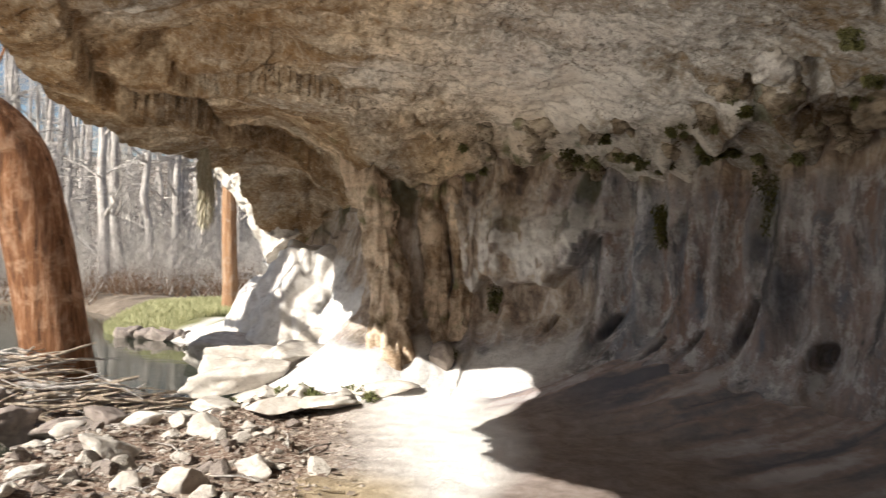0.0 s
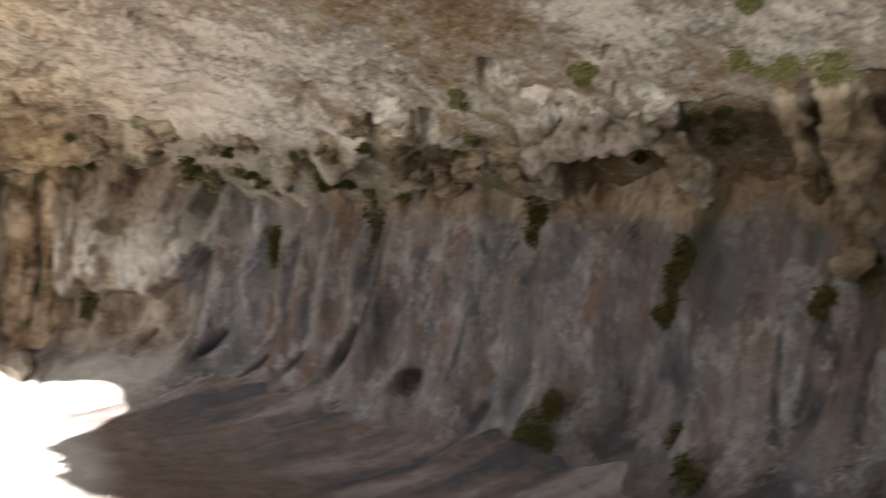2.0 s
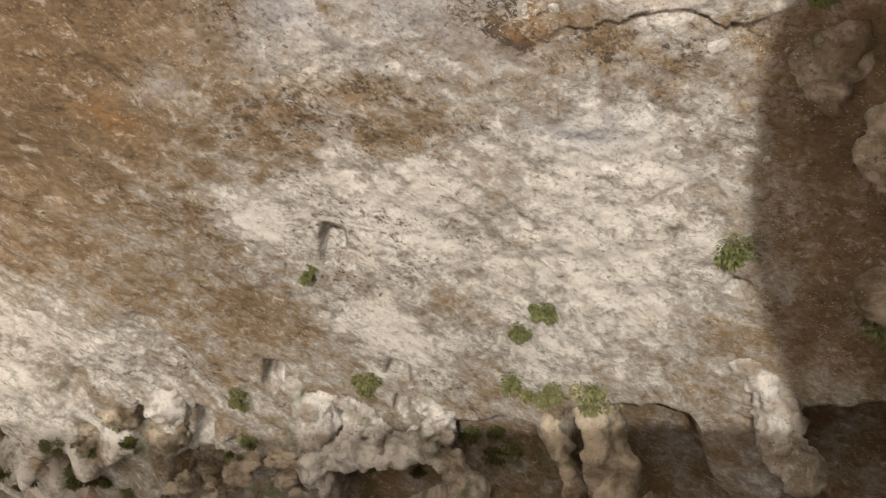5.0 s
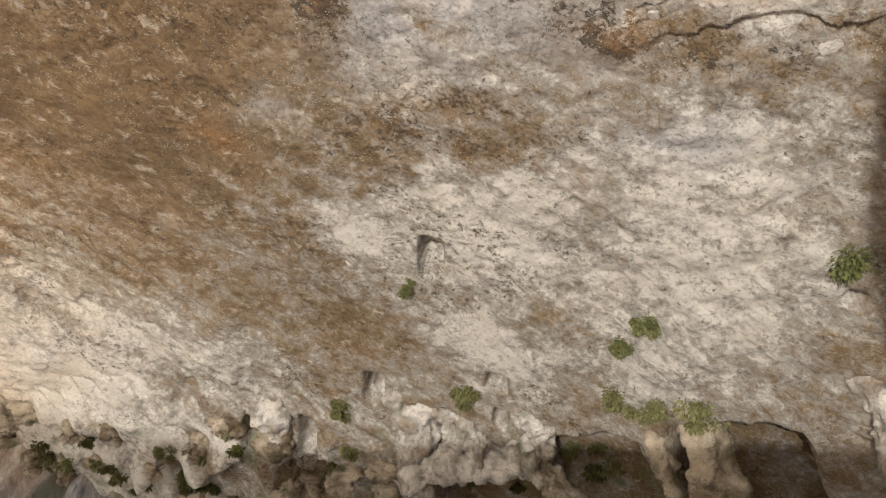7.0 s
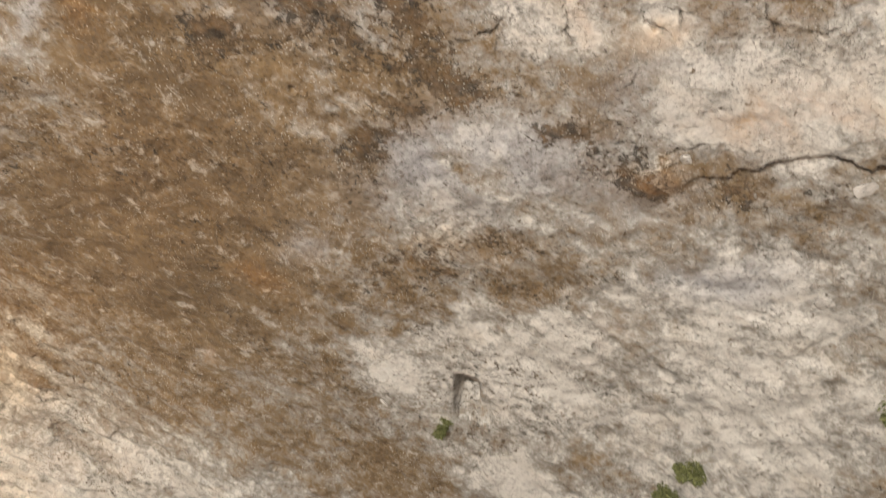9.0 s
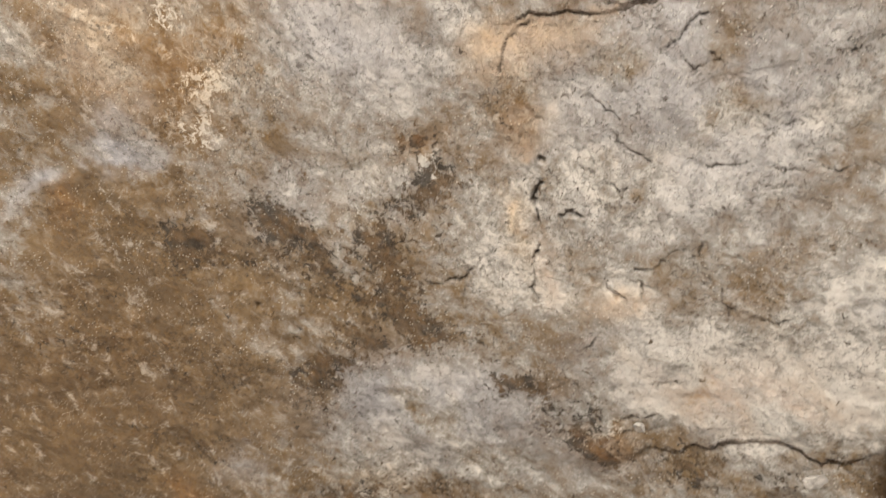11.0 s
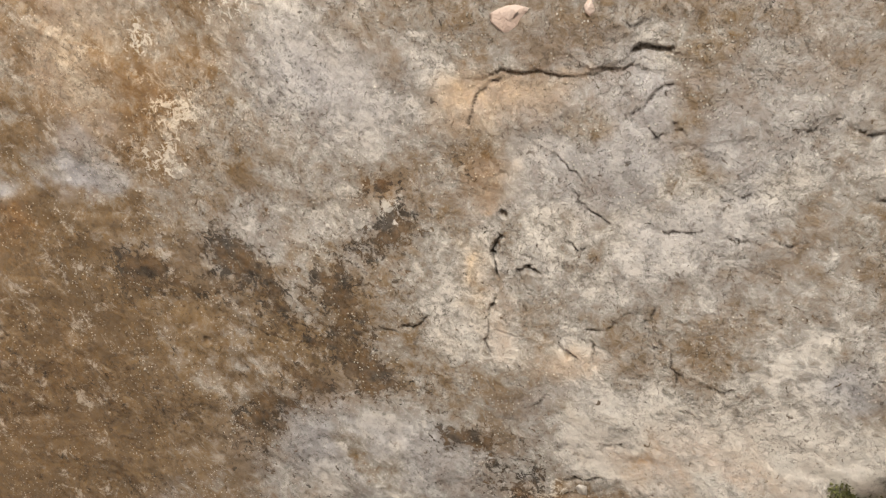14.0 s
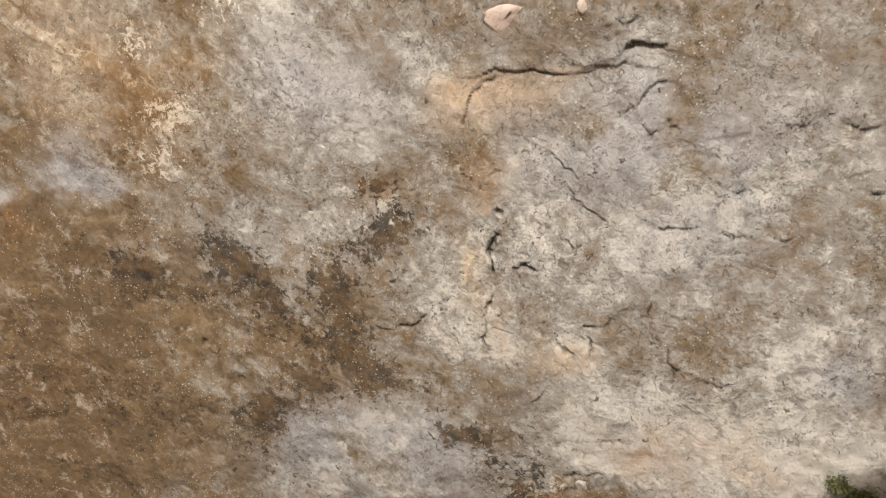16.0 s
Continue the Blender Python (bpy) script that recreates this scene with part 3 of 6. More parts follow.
def roof_relief(x, y, s, e, u):
    near = smooth(1.3, 0.1, s)
    calm = smooth(-1.5, 0.0, x) * smooth(7.0, 5.0, y)
    over = smooth(2.8, 1.9, y) * smooth(2.1, 1.5, x)
    d = (0.14 - 0.09 * calm) * fbm(x * 0.45, y * 0.45, 0, 3, 3) + (0.055 - 0.032 * calm - 0.010 * over) * fbm(x * 1.6, y * 1.6, 0, 3, 7)
    d = d + (0.020 - 0.011 * calm - 0.005 * over) * fbm(x * 5.0, y * 5.0, 0, 3, 11) + (0.0065 - 0.003 * over) * fbm(x * 16.0, y * 16.0, 0, 3, 13)
    lumps = np.maximum(fbm(x * 3.2, y * 3.2, 0, 3, 17), 0)
    d = d - near * (0.26 * smooth(15.2, 15.8, u) + 0.05) * lumps * smooth(0.0, 0.3, s) - near * 0.03 + blob(x, y, 2.9, 2.6, 1.1, 1.3) * (0.016 * fbm(x * 7.5, y * 7.5, 0, 2, 15) + 0.012 * np.abs(fbm(x * 11.0, y * 11.0, 0, 1, 16)))
    d = d + smooth(2.2, 0.8, e) * 0.10 * fbm(x * 0.9, y * 2.0, 0, 3, 23)
    # hollows behind the front of the tufa curtain
    for u0, u1, front, up in HOLLOWS:
        m = one_hollow(u, s, x, y, u0, u1, front)
        d = d * (1 - 0.6 * m) + up * m
    for cx, cy, rx, ry, up in PITS:
        d = d + up * np.exp(-((np.abs((x - cx) * 0.8 - (y - cy) * 0.6) / rx) ** 5 + (np.abs((x - cx) * 0.6 + (y - cy) * 0.8) / ry) ** 5))
    for cx, cy, rx, ry, turn in SHADOW_SLOTS:
        a, b = (x - cx) * math.cos(turn) + (y - cy) * math.sin(turn), (y - cy) * math.cos(turn) - (x - cx) * math.sin(turn)
        d = d + 0.13 * np.exp(-((np.abs(a) / rx) ** 6 + (np.abs(b) / ry) ** 6))
    # open joints and the edges of scaled-off sheets
    for line, width, depth, step in JOINTS:
        near_line, q, open_here = beside(line, x, y, 0.5 if step > -0.05 else 2.4)
        open_here = np.maximum(open_here, 1.0 if depth > 0.05 else 0.0)
        d[near_line] += open_here * depth * np.exp(-(q / (width * (0.2 + 0.4 * open_here) + 0.001)) ** 2) + step * np.where(q > 0, np.exp(-q / (0.10 if step > -0.05 else 0.55)), 0) * smooth(0.0, 0.006, q)
    far = smooth(4.5, 7.0, y) * smooth(0.3, 0.8, s)
    d = d + far * (0.035 * smooth(0.25, 0.55, fbm(x * 1.7, y * 7.0, 0, 3, 103)) + 0.03 * smooth(0.25, 0.5, fbm(x * 5, y * 15, 0, 3, 105)) + 0.010 * fbm(x * 6, y * 13, 0, 3, 107))
    steps = fbm(x * 0.35 + 0.2 * y, y * 0.30, 0, 3, 29)
    d = d + (1 - calm) * (0.07 * (smooth(0.05, 0.09, steps) - 0.5) + 0.05 * (smooth(-0.35, -0.31, steps) - 0.5))
    return d


ROOF_W = rows_between(1450, lambda w: 0.55 + 1.6 * np.exp(-((w - 0.37) / 0.12) ** 2) + 3.4 * np.exp(-((w - 0.295) / 0.05) ** 2) - 0.4 * smooth(0.22, 0.12, w))
ROOF_B = rows_between(680, lambda b: 0.6 + 2.0 * np.exp(-((b - 0.44) / 0.12) ** 2) + 0.5 * np.exp(-((b - 0.65) / 0.15) ** 2)) * 1.1
lip_pts, rear_pts = along(LIP_LINE, ROOF_W), along(REAR_LINE, ROOF_W)
jag = 0.16 * fbm(lip_pts[:, 1] * 1.3, lip_pts[:, 0] * 0, 0, 4, 31)
lip_pts[:, 0] += jag
RX = lip_pts[:, None, 0] + (rear_pts - lip_pts)[:, None, 0] * ROOF_B[None]
RY = lip_pts[:, None, 1] + (rear_pts - lip_pts)[:, None, 1] * ROOF_B[None]
RZ0, RS, RE, RU = roof_height(RX, RY)
RZ = RZ0 + roof_relief(RX, RY, RS, RE, RU)
# brown weathered ground of the roof: middle, half sizes, turn, amount
BROWN_OVERHEAD = [
    (0.09, 3.62, 1.085, 0.59, 1.43, 0.17), (0.18, 2.83, 0.416, 0.198, -0.55, 0.18), (0.82, 3.3, 0.664, 0.434, 1.38, 0.15), (-0.4, 2.09, 0.317, 0.212, 1.29, 0.3), (-0.59, 2.62, 0.162, 0.091, -1.12, 0.35),
    (0.62, 1.21, 0.124, 0.087, 0.82, 0.4), (0.39, 1.56, 0.119, 0.075, -1.08, 0.42), (0.57, 1.65, 0.151, 0.14, -1.47, 0.18), (1.89, 0.63, 0.105, 0.08, 0.6, 0.2), (0.7, 2.21, 0.24, 0.174, -1.4, 0.22),
    (0.92, 2.33, 0.235, 0.109, -1.13, 0.25), (1.42, 1.79, 0.167, 0.126, -1.44, 0.22), (1.08, 0.34, 0.089, 0.068, -0.86, 0.16), (1.5, 1.03, 0.13, 0.11, -1.32, 0.1), (0.16, 4.53, 1.57, 0.812, 1.55, 0.26),
]
# the last row paints shade past the roof's shadow edge as brown
BROWN_BEYOND = [
    (1.3, 3.82, 1.003, 0.211, -0.85, 0.28), (1.88, 5.5, 1.339, 0.392, -0.17, 0.24), (2.79, 4.82, 0.659, 0.266, -0.41, 0.16), (0.94, 4.04, 0.222, 0.152, 1.35, 0.25), (1.83, 1.87, 0.133, 0.087, -1.03, 0.28),
    (1.87, 3.67, 0.308, 0.181, -1.3, 0.12), (1.95, 2.7, 0.422, 0.154, -1.05, 0.14), (-0.17, 2.94, 0.381, 0.207, -0.58, 0.3), (1.73, 2, 0.735, 0.123, -0.99, 0.24), (0.06, 4.51, 0.833, 0.552, 1.57, 0.12),
    (1.85, 1.18, 0.162, 0.094, -1.32, 0.25), (0.81, 4.52, 0.779, 0.581, 1.3, 0.15), (0.46, 3.73, 0.742, 0.433, -1.48, 0.2), (3.3, 1.46, 1.12, 0.137, 0.48, 0.32),
]
BROWN_WASH = [
    (0.26, 2.37, 0.591, 0.325, -0.93, 0.09),
    (0.64, 1.93, 0.334, 0.264, -0.88, 0.09),
    (0.46, 3.54, 1.093, 0.547, -1.03, 0.18),
    (0.97, 3.46, 0.925, 0.33, -1.03, 0.1),
    (0.42, 0.76, 0.269, 0.068, -0.91, 0.12),
    (0.43, 2.32, 0.456, 0.334, -1.07, 0.12),
    (1.03, 4.64, 1.194, 0.777, 1.35, 0.18),
    (-0.21, 3.21, 0.659, 0.526, -0.92, 0.14), (-0.13, 3.08, 0.568, 0.347, -1.05, 0.1),
]
# washed and pale ground; rows at (1.94, 1.14) and (1.72, 1.42) also paint bright water light
PALE_OVERHEAD = [
    (0, 1.44, 0.32, 0.263, -1.39, 0.42), (1.3, 2.32, 0.34, 0.24, -1.38, 0.18), (1.94, 1.14, 0.36, 0.26, -1.29, 0.55), (1.73, 1.75, 0.185, 0.129, -1.38, 0.22), (1.18, 1.56, 0.152, 0.096, -1.17, 0.28),
    (0.32, 2.07, 0.458, 0.218, -1.06, 0.18), (-0.43, 2.79, 0.408, 0.065, -1.16, 0.35), (-0.72, 2.25, 0.259, 0.15, 1.23, 0.18), (1.03, 0.92, 0.631, 0.519, 0.75, 0.12), (2.01, 0.81, 0.135, 0.088, -1.2, 0.2),
    (1.72, 1.42, 0.409, 0.272, -1.27, 0.28),
]
PALE_BEYOND = [
    (0.97, 7.44, 1.29, 1.089, 0.69, 0.36), (2.37, 2.94, 0.704, 0.271, -1.02, 0.28), (3.19, 2.7, 0.873, 0.509, -1.39, 0.3), (2.64, 1.81, 0.327, 0.201, -1.15, 0.22), (1.91, 4.24, 0.312, 0.268, 0.81, 0.36),
    (1.08, 3.48, 0.227, 0.145, -1.41, 0.18), (1.18, 2.63, 0.361, 0.2, 1.11, 0.18), (1.88, 1.25, 0.262, 0.081, -0.9, 0.34), (3.08, 2.18, 0.859, 0.451, 0.69, 0.14),
    (2.73, 4.11, 0.934, 0.462, -1.03, 0.2), (2.17, 0.91, 0.175, 0.135, -1.37, 0.2),
    (2.39, 3.42, 0.836, 0.528, -1.29, 0.22), (2.9, 4.62, 1.036, 0.301, -0.92, 0.24),
]
# cool grey films over the stone
GREY = [
    (0.86, 0.73, 0.572, 0.437, -0.97, 0.38), (1.76, 0.66, 0.131, 0.123, -1.52, 0.45), (-0.43, 2.79, 0.408, 0.06, -1.16, 1), (0, 1.44, 0.311, 0.231, -1.15, 0.42), (1.32, 2.34, 0.292, 0.169, -1.25, 0.12),
    (0.32, 2.07, 0.365, 0.192, -1.08, 0.25), (-0.45, 2.43, 0.173, 0.082, 1.5, 0.4), (2.43, 2.06, 0.284, 0.138, -1.1, 0.5), (1.46, 2.32, 0.726, 0.254, -0.95, 0.32), (1.11, 2.61, 0.321, 0.196, 1.18, 0.25),
    (1.01, 3.56, 0.224, 0.145, -1.36, 0.25), (1.49, 1.56, 0.174, 0.123, -1.29, 0.25),
]
# ochre and mustard stains
OCHRE = [
    (0.44, 1.03, 0.129, 0.093, -1.01, 1), (-0.4, 2.05, 0.316, 0.231, -1.5, 0.6), (0.91, 1.5, 0.141, 0.046, 0.74, 0.7), (1.33, 1.44, 0.109, 0.091, -1.57, 0.4), (-0.76, 2.23, 0.307, 0.191, 1.3, 0.5),
    (-0.37, 3.04, 0.127, 0.082, 1.39, 0.8), (0.65, 1.19, 0.107, 0.081, -1.1, 0.7), (0.09, 3.62, 0.797, 0.511, 1.4, 0.15), (0.95, 4.07, 0.156, 0.12, 0.12, 1), (1.81, 1.86, 0.131, 0.072, -0.99, 0.8),
    (0.26, 4.34, 1.348, 0.702, -1.55, 0.2), (1.56, 3.08, 0.224, 0.118, -1.14, 0.4), (0.4, 1.59, 0.109, 0.065, -1.06, 0.6),
]
# fresh peach-coloured scars where sheets have scaled off
SCAR = [
    (0.44, 1.03, 0.111, 0.084, -1.03, 0.8), (1.33, 1.41, 0.094, 0.07, -1.26, 0.9), (1.1, 1.55, 0.11, 0.053, 0.76, 0.6), (-0.73, 2.23, 0.276, 0.131, 1.14, 0.55), (1.96, 1.16, 0.283, 0.189, -1.27, 0.4),
    (0.71, 1.27, 0.048, 0.037, -1.16, 0.8), (1.79, 1.4, 0.11, 0.092, 1.36, 0.45), (0.47, 0.84, 0.088, 0.018, -1.01, 0.8), (1.91, 1.25, 0.245, 0.094, -0.9, 0.65), (1.72, 1.69, 0.083, 0.048, -0.95, 0.7),
    (2.4, 2.89, 0.209, 0.151, 1.44, 0.3), (0.78, 7.32, 0.832, 0.704, 1.31, 0.35), (1.02, 5.13, 0.103, 0.059, -1.53, 0.8), (1.45, 1.13, 0.077, 0.066, -1.4, 0.35),
]
# dark crusts of lichen
CRUST_OVERHEAD = [
    (0.13, 2.66, 0.18, 0.108, -0.6, 0.9), (0.58, 2.12, 0.16, 0.071, 0.9, 0.9), (0.9, 2.33, 0.19, 0.096, -0.7, 1), (1.01, 2.17, 0.131, 0.091, -1.34, 0.7), (0.76, 1.74, 0.089, 0.052, 0.88, 0.8),
    (0.56, 1.63, 0.112, 0.1, 1.52, 0.8), (0.58, 1.26, 0.063, 0.049, 0.92, 1), (1.45, 2.03, 0.151, 0.105, -1.38, 0.7), (1.67, 1.88, 0.147, 0.108, 1.04, 0.6), (0.92, 2.72, 0.174, 0.082, -1.18, 0.7),
    (0.47, 2.71, 0.05, 0.028, 1.08, 1), (0.3, 2.23, 0.162, 0.108, -0.77, 0.6), (0.38, 1.57, 0.087, 0.047, -1.04, 0.8),
    (0.74, 2.21, 0.281, 0.237, -1.47, 0.55), (0.33, 2.27, 0.278, 0.166, -0.72, 0.5), (0.56, 1.79, 0.155, 0.124, 1.34, 0.5),
]
CRUST_BEYOND = [
    (-0.03, 1.47, 0.042, 0.019, -0.96, 0.3), (0.7, 3.77, 0.276, 0.111, -0.89, 0.5), (0.69, 4.12, 0.224, 0.149, 1.42, 0.5), (1.53, 3.35, 0.435, 0.169, -1.07, 0.6), (1.64, 2.76, 0.23, 0.093, -1.03, 0.6),
    (1.84, 1.88, 0.133, 0.082, -1.02, 1), (1.45, 1.93, 0.155, 0.076, -0.94, 0.9), (2.07, 1.68, 0.145, 0.081, -1, 0.6), (2.24, 1.48, 0.155, 0.112, -1, 0.6), (0.93, 2.82, 0.259, 0.128, 1.17, 0.6),
    (0.62, 3.21, 0.255, 0.151, 1.45, 0.4), (2, 2.7, 0.34, 0.116, -1.05, 0.5),
]
# white flaking scale
SCALE = [
    (-0.29, 2, 0.108, 0.067, -1.11, 1), (-0.24, 2.2, 0.129, 0.086, -1.23, 0.7), (-0.61, 1.96, 0.104, 0.049, -0.98, 0.7), (0.5, 1.61, 0.063, 0.048, -1.25, 1), (-0.32, 1.66, 0.087, 0.048, -1, 0.6),
    (0.37, 1.91, 0.074, 0.056, -1.36, 0.6), (0.1, 1.31, 0.08, 0.056, -1.06, 0.4), (2.02, 1.2, 0.284, 0.12, -1.19, 0.4), (1.75, 1.8, 0.086, 0.056, -1, 0.7), (1.83, 4.17, 0.237, 0.136, 1.24, 0.9),
    (2.21, 4.22, 0.137, 0.092, -1.55, 0.9),
]


# the borders of all patches wander at two scales
QX = RX + 0.11 * fbm(RX * 2.6, RY * 2.6, 0, 5, 111, 0.62)
QY = RY + 0.11 * fbm(RX * 2.6, RY * 2.6, 4.4, 5, 113, 0.62)


def patchwork(rows, power=1.0):
    out = np.zeros_like(RX)
    for cx, cy, rx, ry, turn, amount in rows:
        out = out + amount * blob(QX, QY, cx, cy, rx, ry, turn) ** power
    return out


rust = 0.40 + 0.14 * smooth(0.6, -1.6, RX) * smooth(3.0, 5.0, RY) + patchwork(BROWN_OVERHEAD) + patchwork(BROWN_BEYOND) + patchwork(BROWN_WASH) - patchwork(PALE_OVERHEAD) - patchwork(PALE_BEYOND)
# right-hand terms here and below put shade past the shadow edge into the brown
rust = rust + 0.3 * blob(QX, QY, 2.45, 5.05, 0.4, 0.35) + 0.45 * smooth(1.45, 0.95, RY - 0.35 * (RX - 2.6)) * smooth(2.0, 2.7, RX) - 0.25 * blob(QX, QY, 1.7, 7.0, 0.7, 0.5) - 0.50 * blob(QX, QY, 0.8, 8.6, 1.3, 1.2)
rust = rust + 0.30 * smooth(4.5, 3.4, RS) * smooth(1.7, 0.6, RY) * smooth(2.2, 2.9, RX) + 0.16 * fbm(RX * 1.3, RY * 1.3, 0, 4, 37) + 0.30 * fbm(RX * 1.2, RY * 7.0, 0, 4, 126) * smooth(4.5, 7.0, RY)
rust = rust + 0.20 * fbm(RX * 3.6, RY * 3.6, 0, 4, 138, 0.6) * smooth(6.0, 4.5, RY)
rust = np.where(rust > 0.62, 0.62 + 0.6 * (rust - 0.62), rust)
scar = np.clip(patchwork(SCAR), 0, 1) * smooth(-0.5, 0.3, fbm(RX * 7, RY * 7, 0, 3, 47))
crust = np.clip(1.15 * patchwork(CRUST_OVERHEAD) + 1.0 * patchwork(CRUST_BEYOND), 0, 1)
crust = np.maximum(crust, 0.30 * smooth(0.2, 0.6, fbm(RX * 2.2, RY * 2.2, 0, 3, 97)) * smooth(2.4, 3.4, RY)) * (0.35 + 0.65 * smooth(-0.5, 0.1, fbm(RX * 6, RY * 6, 0, 3, 93)))
crust = np.maximum(crust, smooth(1.8, -0.6, RX) * smooth(3.6, 6.0, RY) * 0.30 * smooth(-0.2, 0.6, fbm(RX * 2, RY * 8, 0, 3, 109)))
scale_white = np.clip(patchwork(SCALE), 0, 1)
ash = np.clip(1.5 * patchwork(GREY), 0, 1) * smooth(-0.9, 0.1, fbm(RX * 6, RY * 6, 0, 4, 95))
ochre = np.clip(patchwork(OCHRE), 0, 1) + smooth(2.0, -0.2, RX) * smooth(4.5, 7.0, RY) * (0.75 + 0.5 * fbm(RX * 1.5, RY * 1.5, 0, 3, 101)) * (1 - 0.8 * blob(RX, RY, 1.0, 7.3, 1.3, 1.1))
# mask of the joints whose shade is put into the colour
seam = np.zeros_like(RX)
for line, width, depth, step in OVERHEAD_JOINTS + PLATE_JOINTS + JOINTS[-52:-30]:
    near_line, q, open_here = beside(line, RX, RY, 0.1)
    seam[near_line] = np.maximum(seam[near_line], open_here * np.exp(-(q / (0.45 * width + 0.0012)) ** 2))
# hollows: brown stone with their shade mixed into the colour
rust = np.maximum(rust + 0.12 * crust * smooth(3.5, 3.0, RY), (0.66 + 0.25 * fbm(RX * 5, RY * 5, 0, 3, 124)) * hollow_mask(RU, RS, RX, RY)) - 0.2 * ash
moss = smooth(0.45, 0.9, fbm(RX * 4, RY * 4, 0, 3, 41)) * smooth(1.2, 0.2, RS) * 0.8
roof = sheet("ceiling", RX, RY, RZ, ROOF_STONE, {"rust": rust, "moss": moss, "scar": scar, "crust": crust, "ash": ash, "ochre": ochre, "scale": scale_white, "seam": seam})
tagged(roof, "pitted brown and grey limestone roof of a rock shelter", "cave ceiling", kind="structure")

# ---- back wall ----
WZ = np.linspace(-0.35, 3.45, 220)
tan = np.gradient(WALL, axis=0)
tan /= np.linalg.norm(tan, axis=1)[:, None]
WN = np.stack([-tan[:, 1], tan[:, 0]], 1)
UU, ZZ = np.meshgrid(WALL_U, WZ, indexing="ij")
top_scale = 1 - (0.60 + 0.06 * fbm(UU * 0.7, UU * 0, 0, 2, 66)) * smooth(27.2, 28.4, UU)
OUT = wall_out(UU, ZZ)
OUT = OUT + 0.10 * fbm(UU * 1.1, ZZ * 0.35, 0, 3, 51) + 0.04 * fbm(UU * 2.6, ZZ * 0.5, 0, 4, 55) * smooth(-0.2, 0.6, ZZ)
OUT = OUT + 0.030 * fbm(UU * 8.0, ZZ * 3.5, 0, 4, 57) + 0.008 * fbm(UU * 30.0, ZZ * 30.0, 0, 2, 59)
lean = UU + 0.30 * np.clip(ZZ - 0.9, -1, 0)
OUT = OUT + 0.07 * np.sin(lean * 12.6 + 1.2 * fbm(lean * 1.2, ZZ * 0.2, 0, 2, 53)) * smooth(0.05, 0.5, ZZ) * smooth(1.9, 1.0, ZZ) * smooth(14.5, 15.5, UU) * smooth(20.5, 19.5, UU)
for cu_, cz_, du, dz, depth in ((18.88, 0.76, 0.07, 0.13, 0.26), (18.2, 0.60, 0.08, 0.12, 0.26), (17.8, 0.70, 0.08, 0.10, 0.24), (17.3, 0.93, 0.09, 0.19, 0.30), (17.42, 0.55, 0.12, 0.28, 0.12),
                                (16.57, 0.66, 0.12, 0.12, 0.30), (16.55, 0.38, 0.14, 0.20, 0.16), (19.6, 0.75, 0.06, 0.10, 0.15), (15.75, 0.5, 0.10, 0.16, 0.14), (14.0, 0.62, 0.10, 0.13, 0.16),
                                (12.2, 1.38, 0.16, 0.16, 0.12), (14.85, 2.8, 0.38, 0.45, 0.26), (12.4, 2.8, 0.48, 0.62, 0.36), (13.6, 2.8, 0.45, 0.50, 0.24), (11.15, 2.6, 0.42, 0.75, 0.40), (21.05, 1.2, 0.09, 0.45, 0.20), (20.9, 0.55, 0.2, 0.3, 0.12)):
    sl = UU - cu_ + 0.35 * np.where(cz_ < 1.0, ZZ - cz_, 0)
    bend = 3 if cz_ < 2 else 1.8
    OUT = OUT - (2.0 if cz_ < 1.0 else 1.0) * depth * np.exp(-(np.abs(sl / (du * (0.65 if cz_ < 1.0 else 1))) ** bend + np.abs((ZZ - cz_) / (dz * (0.85 if cz_ < 1.0 else 1))) ** bend))
# columns and the scalloped curtain by the bend
for cu_, w, proud in ((21.62, 0.16, 0.34), (21.30, 0.12, 0.16), (21.9, 0.14, 0.12), (20.2, 0.12, 0.10), (13.9, 0.12, 0.12), (12.85, 0.14, 0.16), (11.75, 0.16, 0.18), (16.0, 0.12, 0.08)):
    wob = UU - cu_ + 0.05 * fbm(ZZ * 2.2, UU * 0, cu_, 2, 67)
    OUT = OUT + proud * np.exp(-(wob / w) ** 2) * smooth(-0.1, 0.3, ZZ)
edge_z = 1.10 + 0.10 * np.abs(np.sin((UU - 20.2) * 7.0)) + 0.10 * fbm(UU * 5, UU * 0, 0, 3, 76) + 0.9 * smooth(20.75, 20.95, UU) + 0.65 * smooth(19.7, 18.9, UU)
OUT = OUT + 0.34 * smooth(0.0, 0.05, ZZ - edge_z) * smooth(18.7, 19.2, UU) * smooth(21.1, 20.9, UU) * (0.6 + 0.4 * smooth(2.4, 1.6, ZZ))
craggy = smooth(19.2, 19.9, UU) * smooth(22.8, 22.3, UU) * smooth(0.3, 0.7, ZZ)
OUT = OUT + craggy * (0.09 * fbm(UU * 3.2, ZZ * 0.7, 0, 3, 70) + 0.035 * fbm(UU * 10, ZZ * 1.6, 0, 4, 72) + 0.02 * fbm(UU * 12, ZZ * 14, 0, 3, 78))
OUT = OUT + 0.05 * np.sin(UU * 19.0 + 2.0 * fbm(UU * 1.1, ZZ * 0.3, 0, 2, 74)) * smooth(0.9, 1.3, ZZ) * smooth(16.0, 16.6, UU) * smooth(19.8, 19.2, UU)
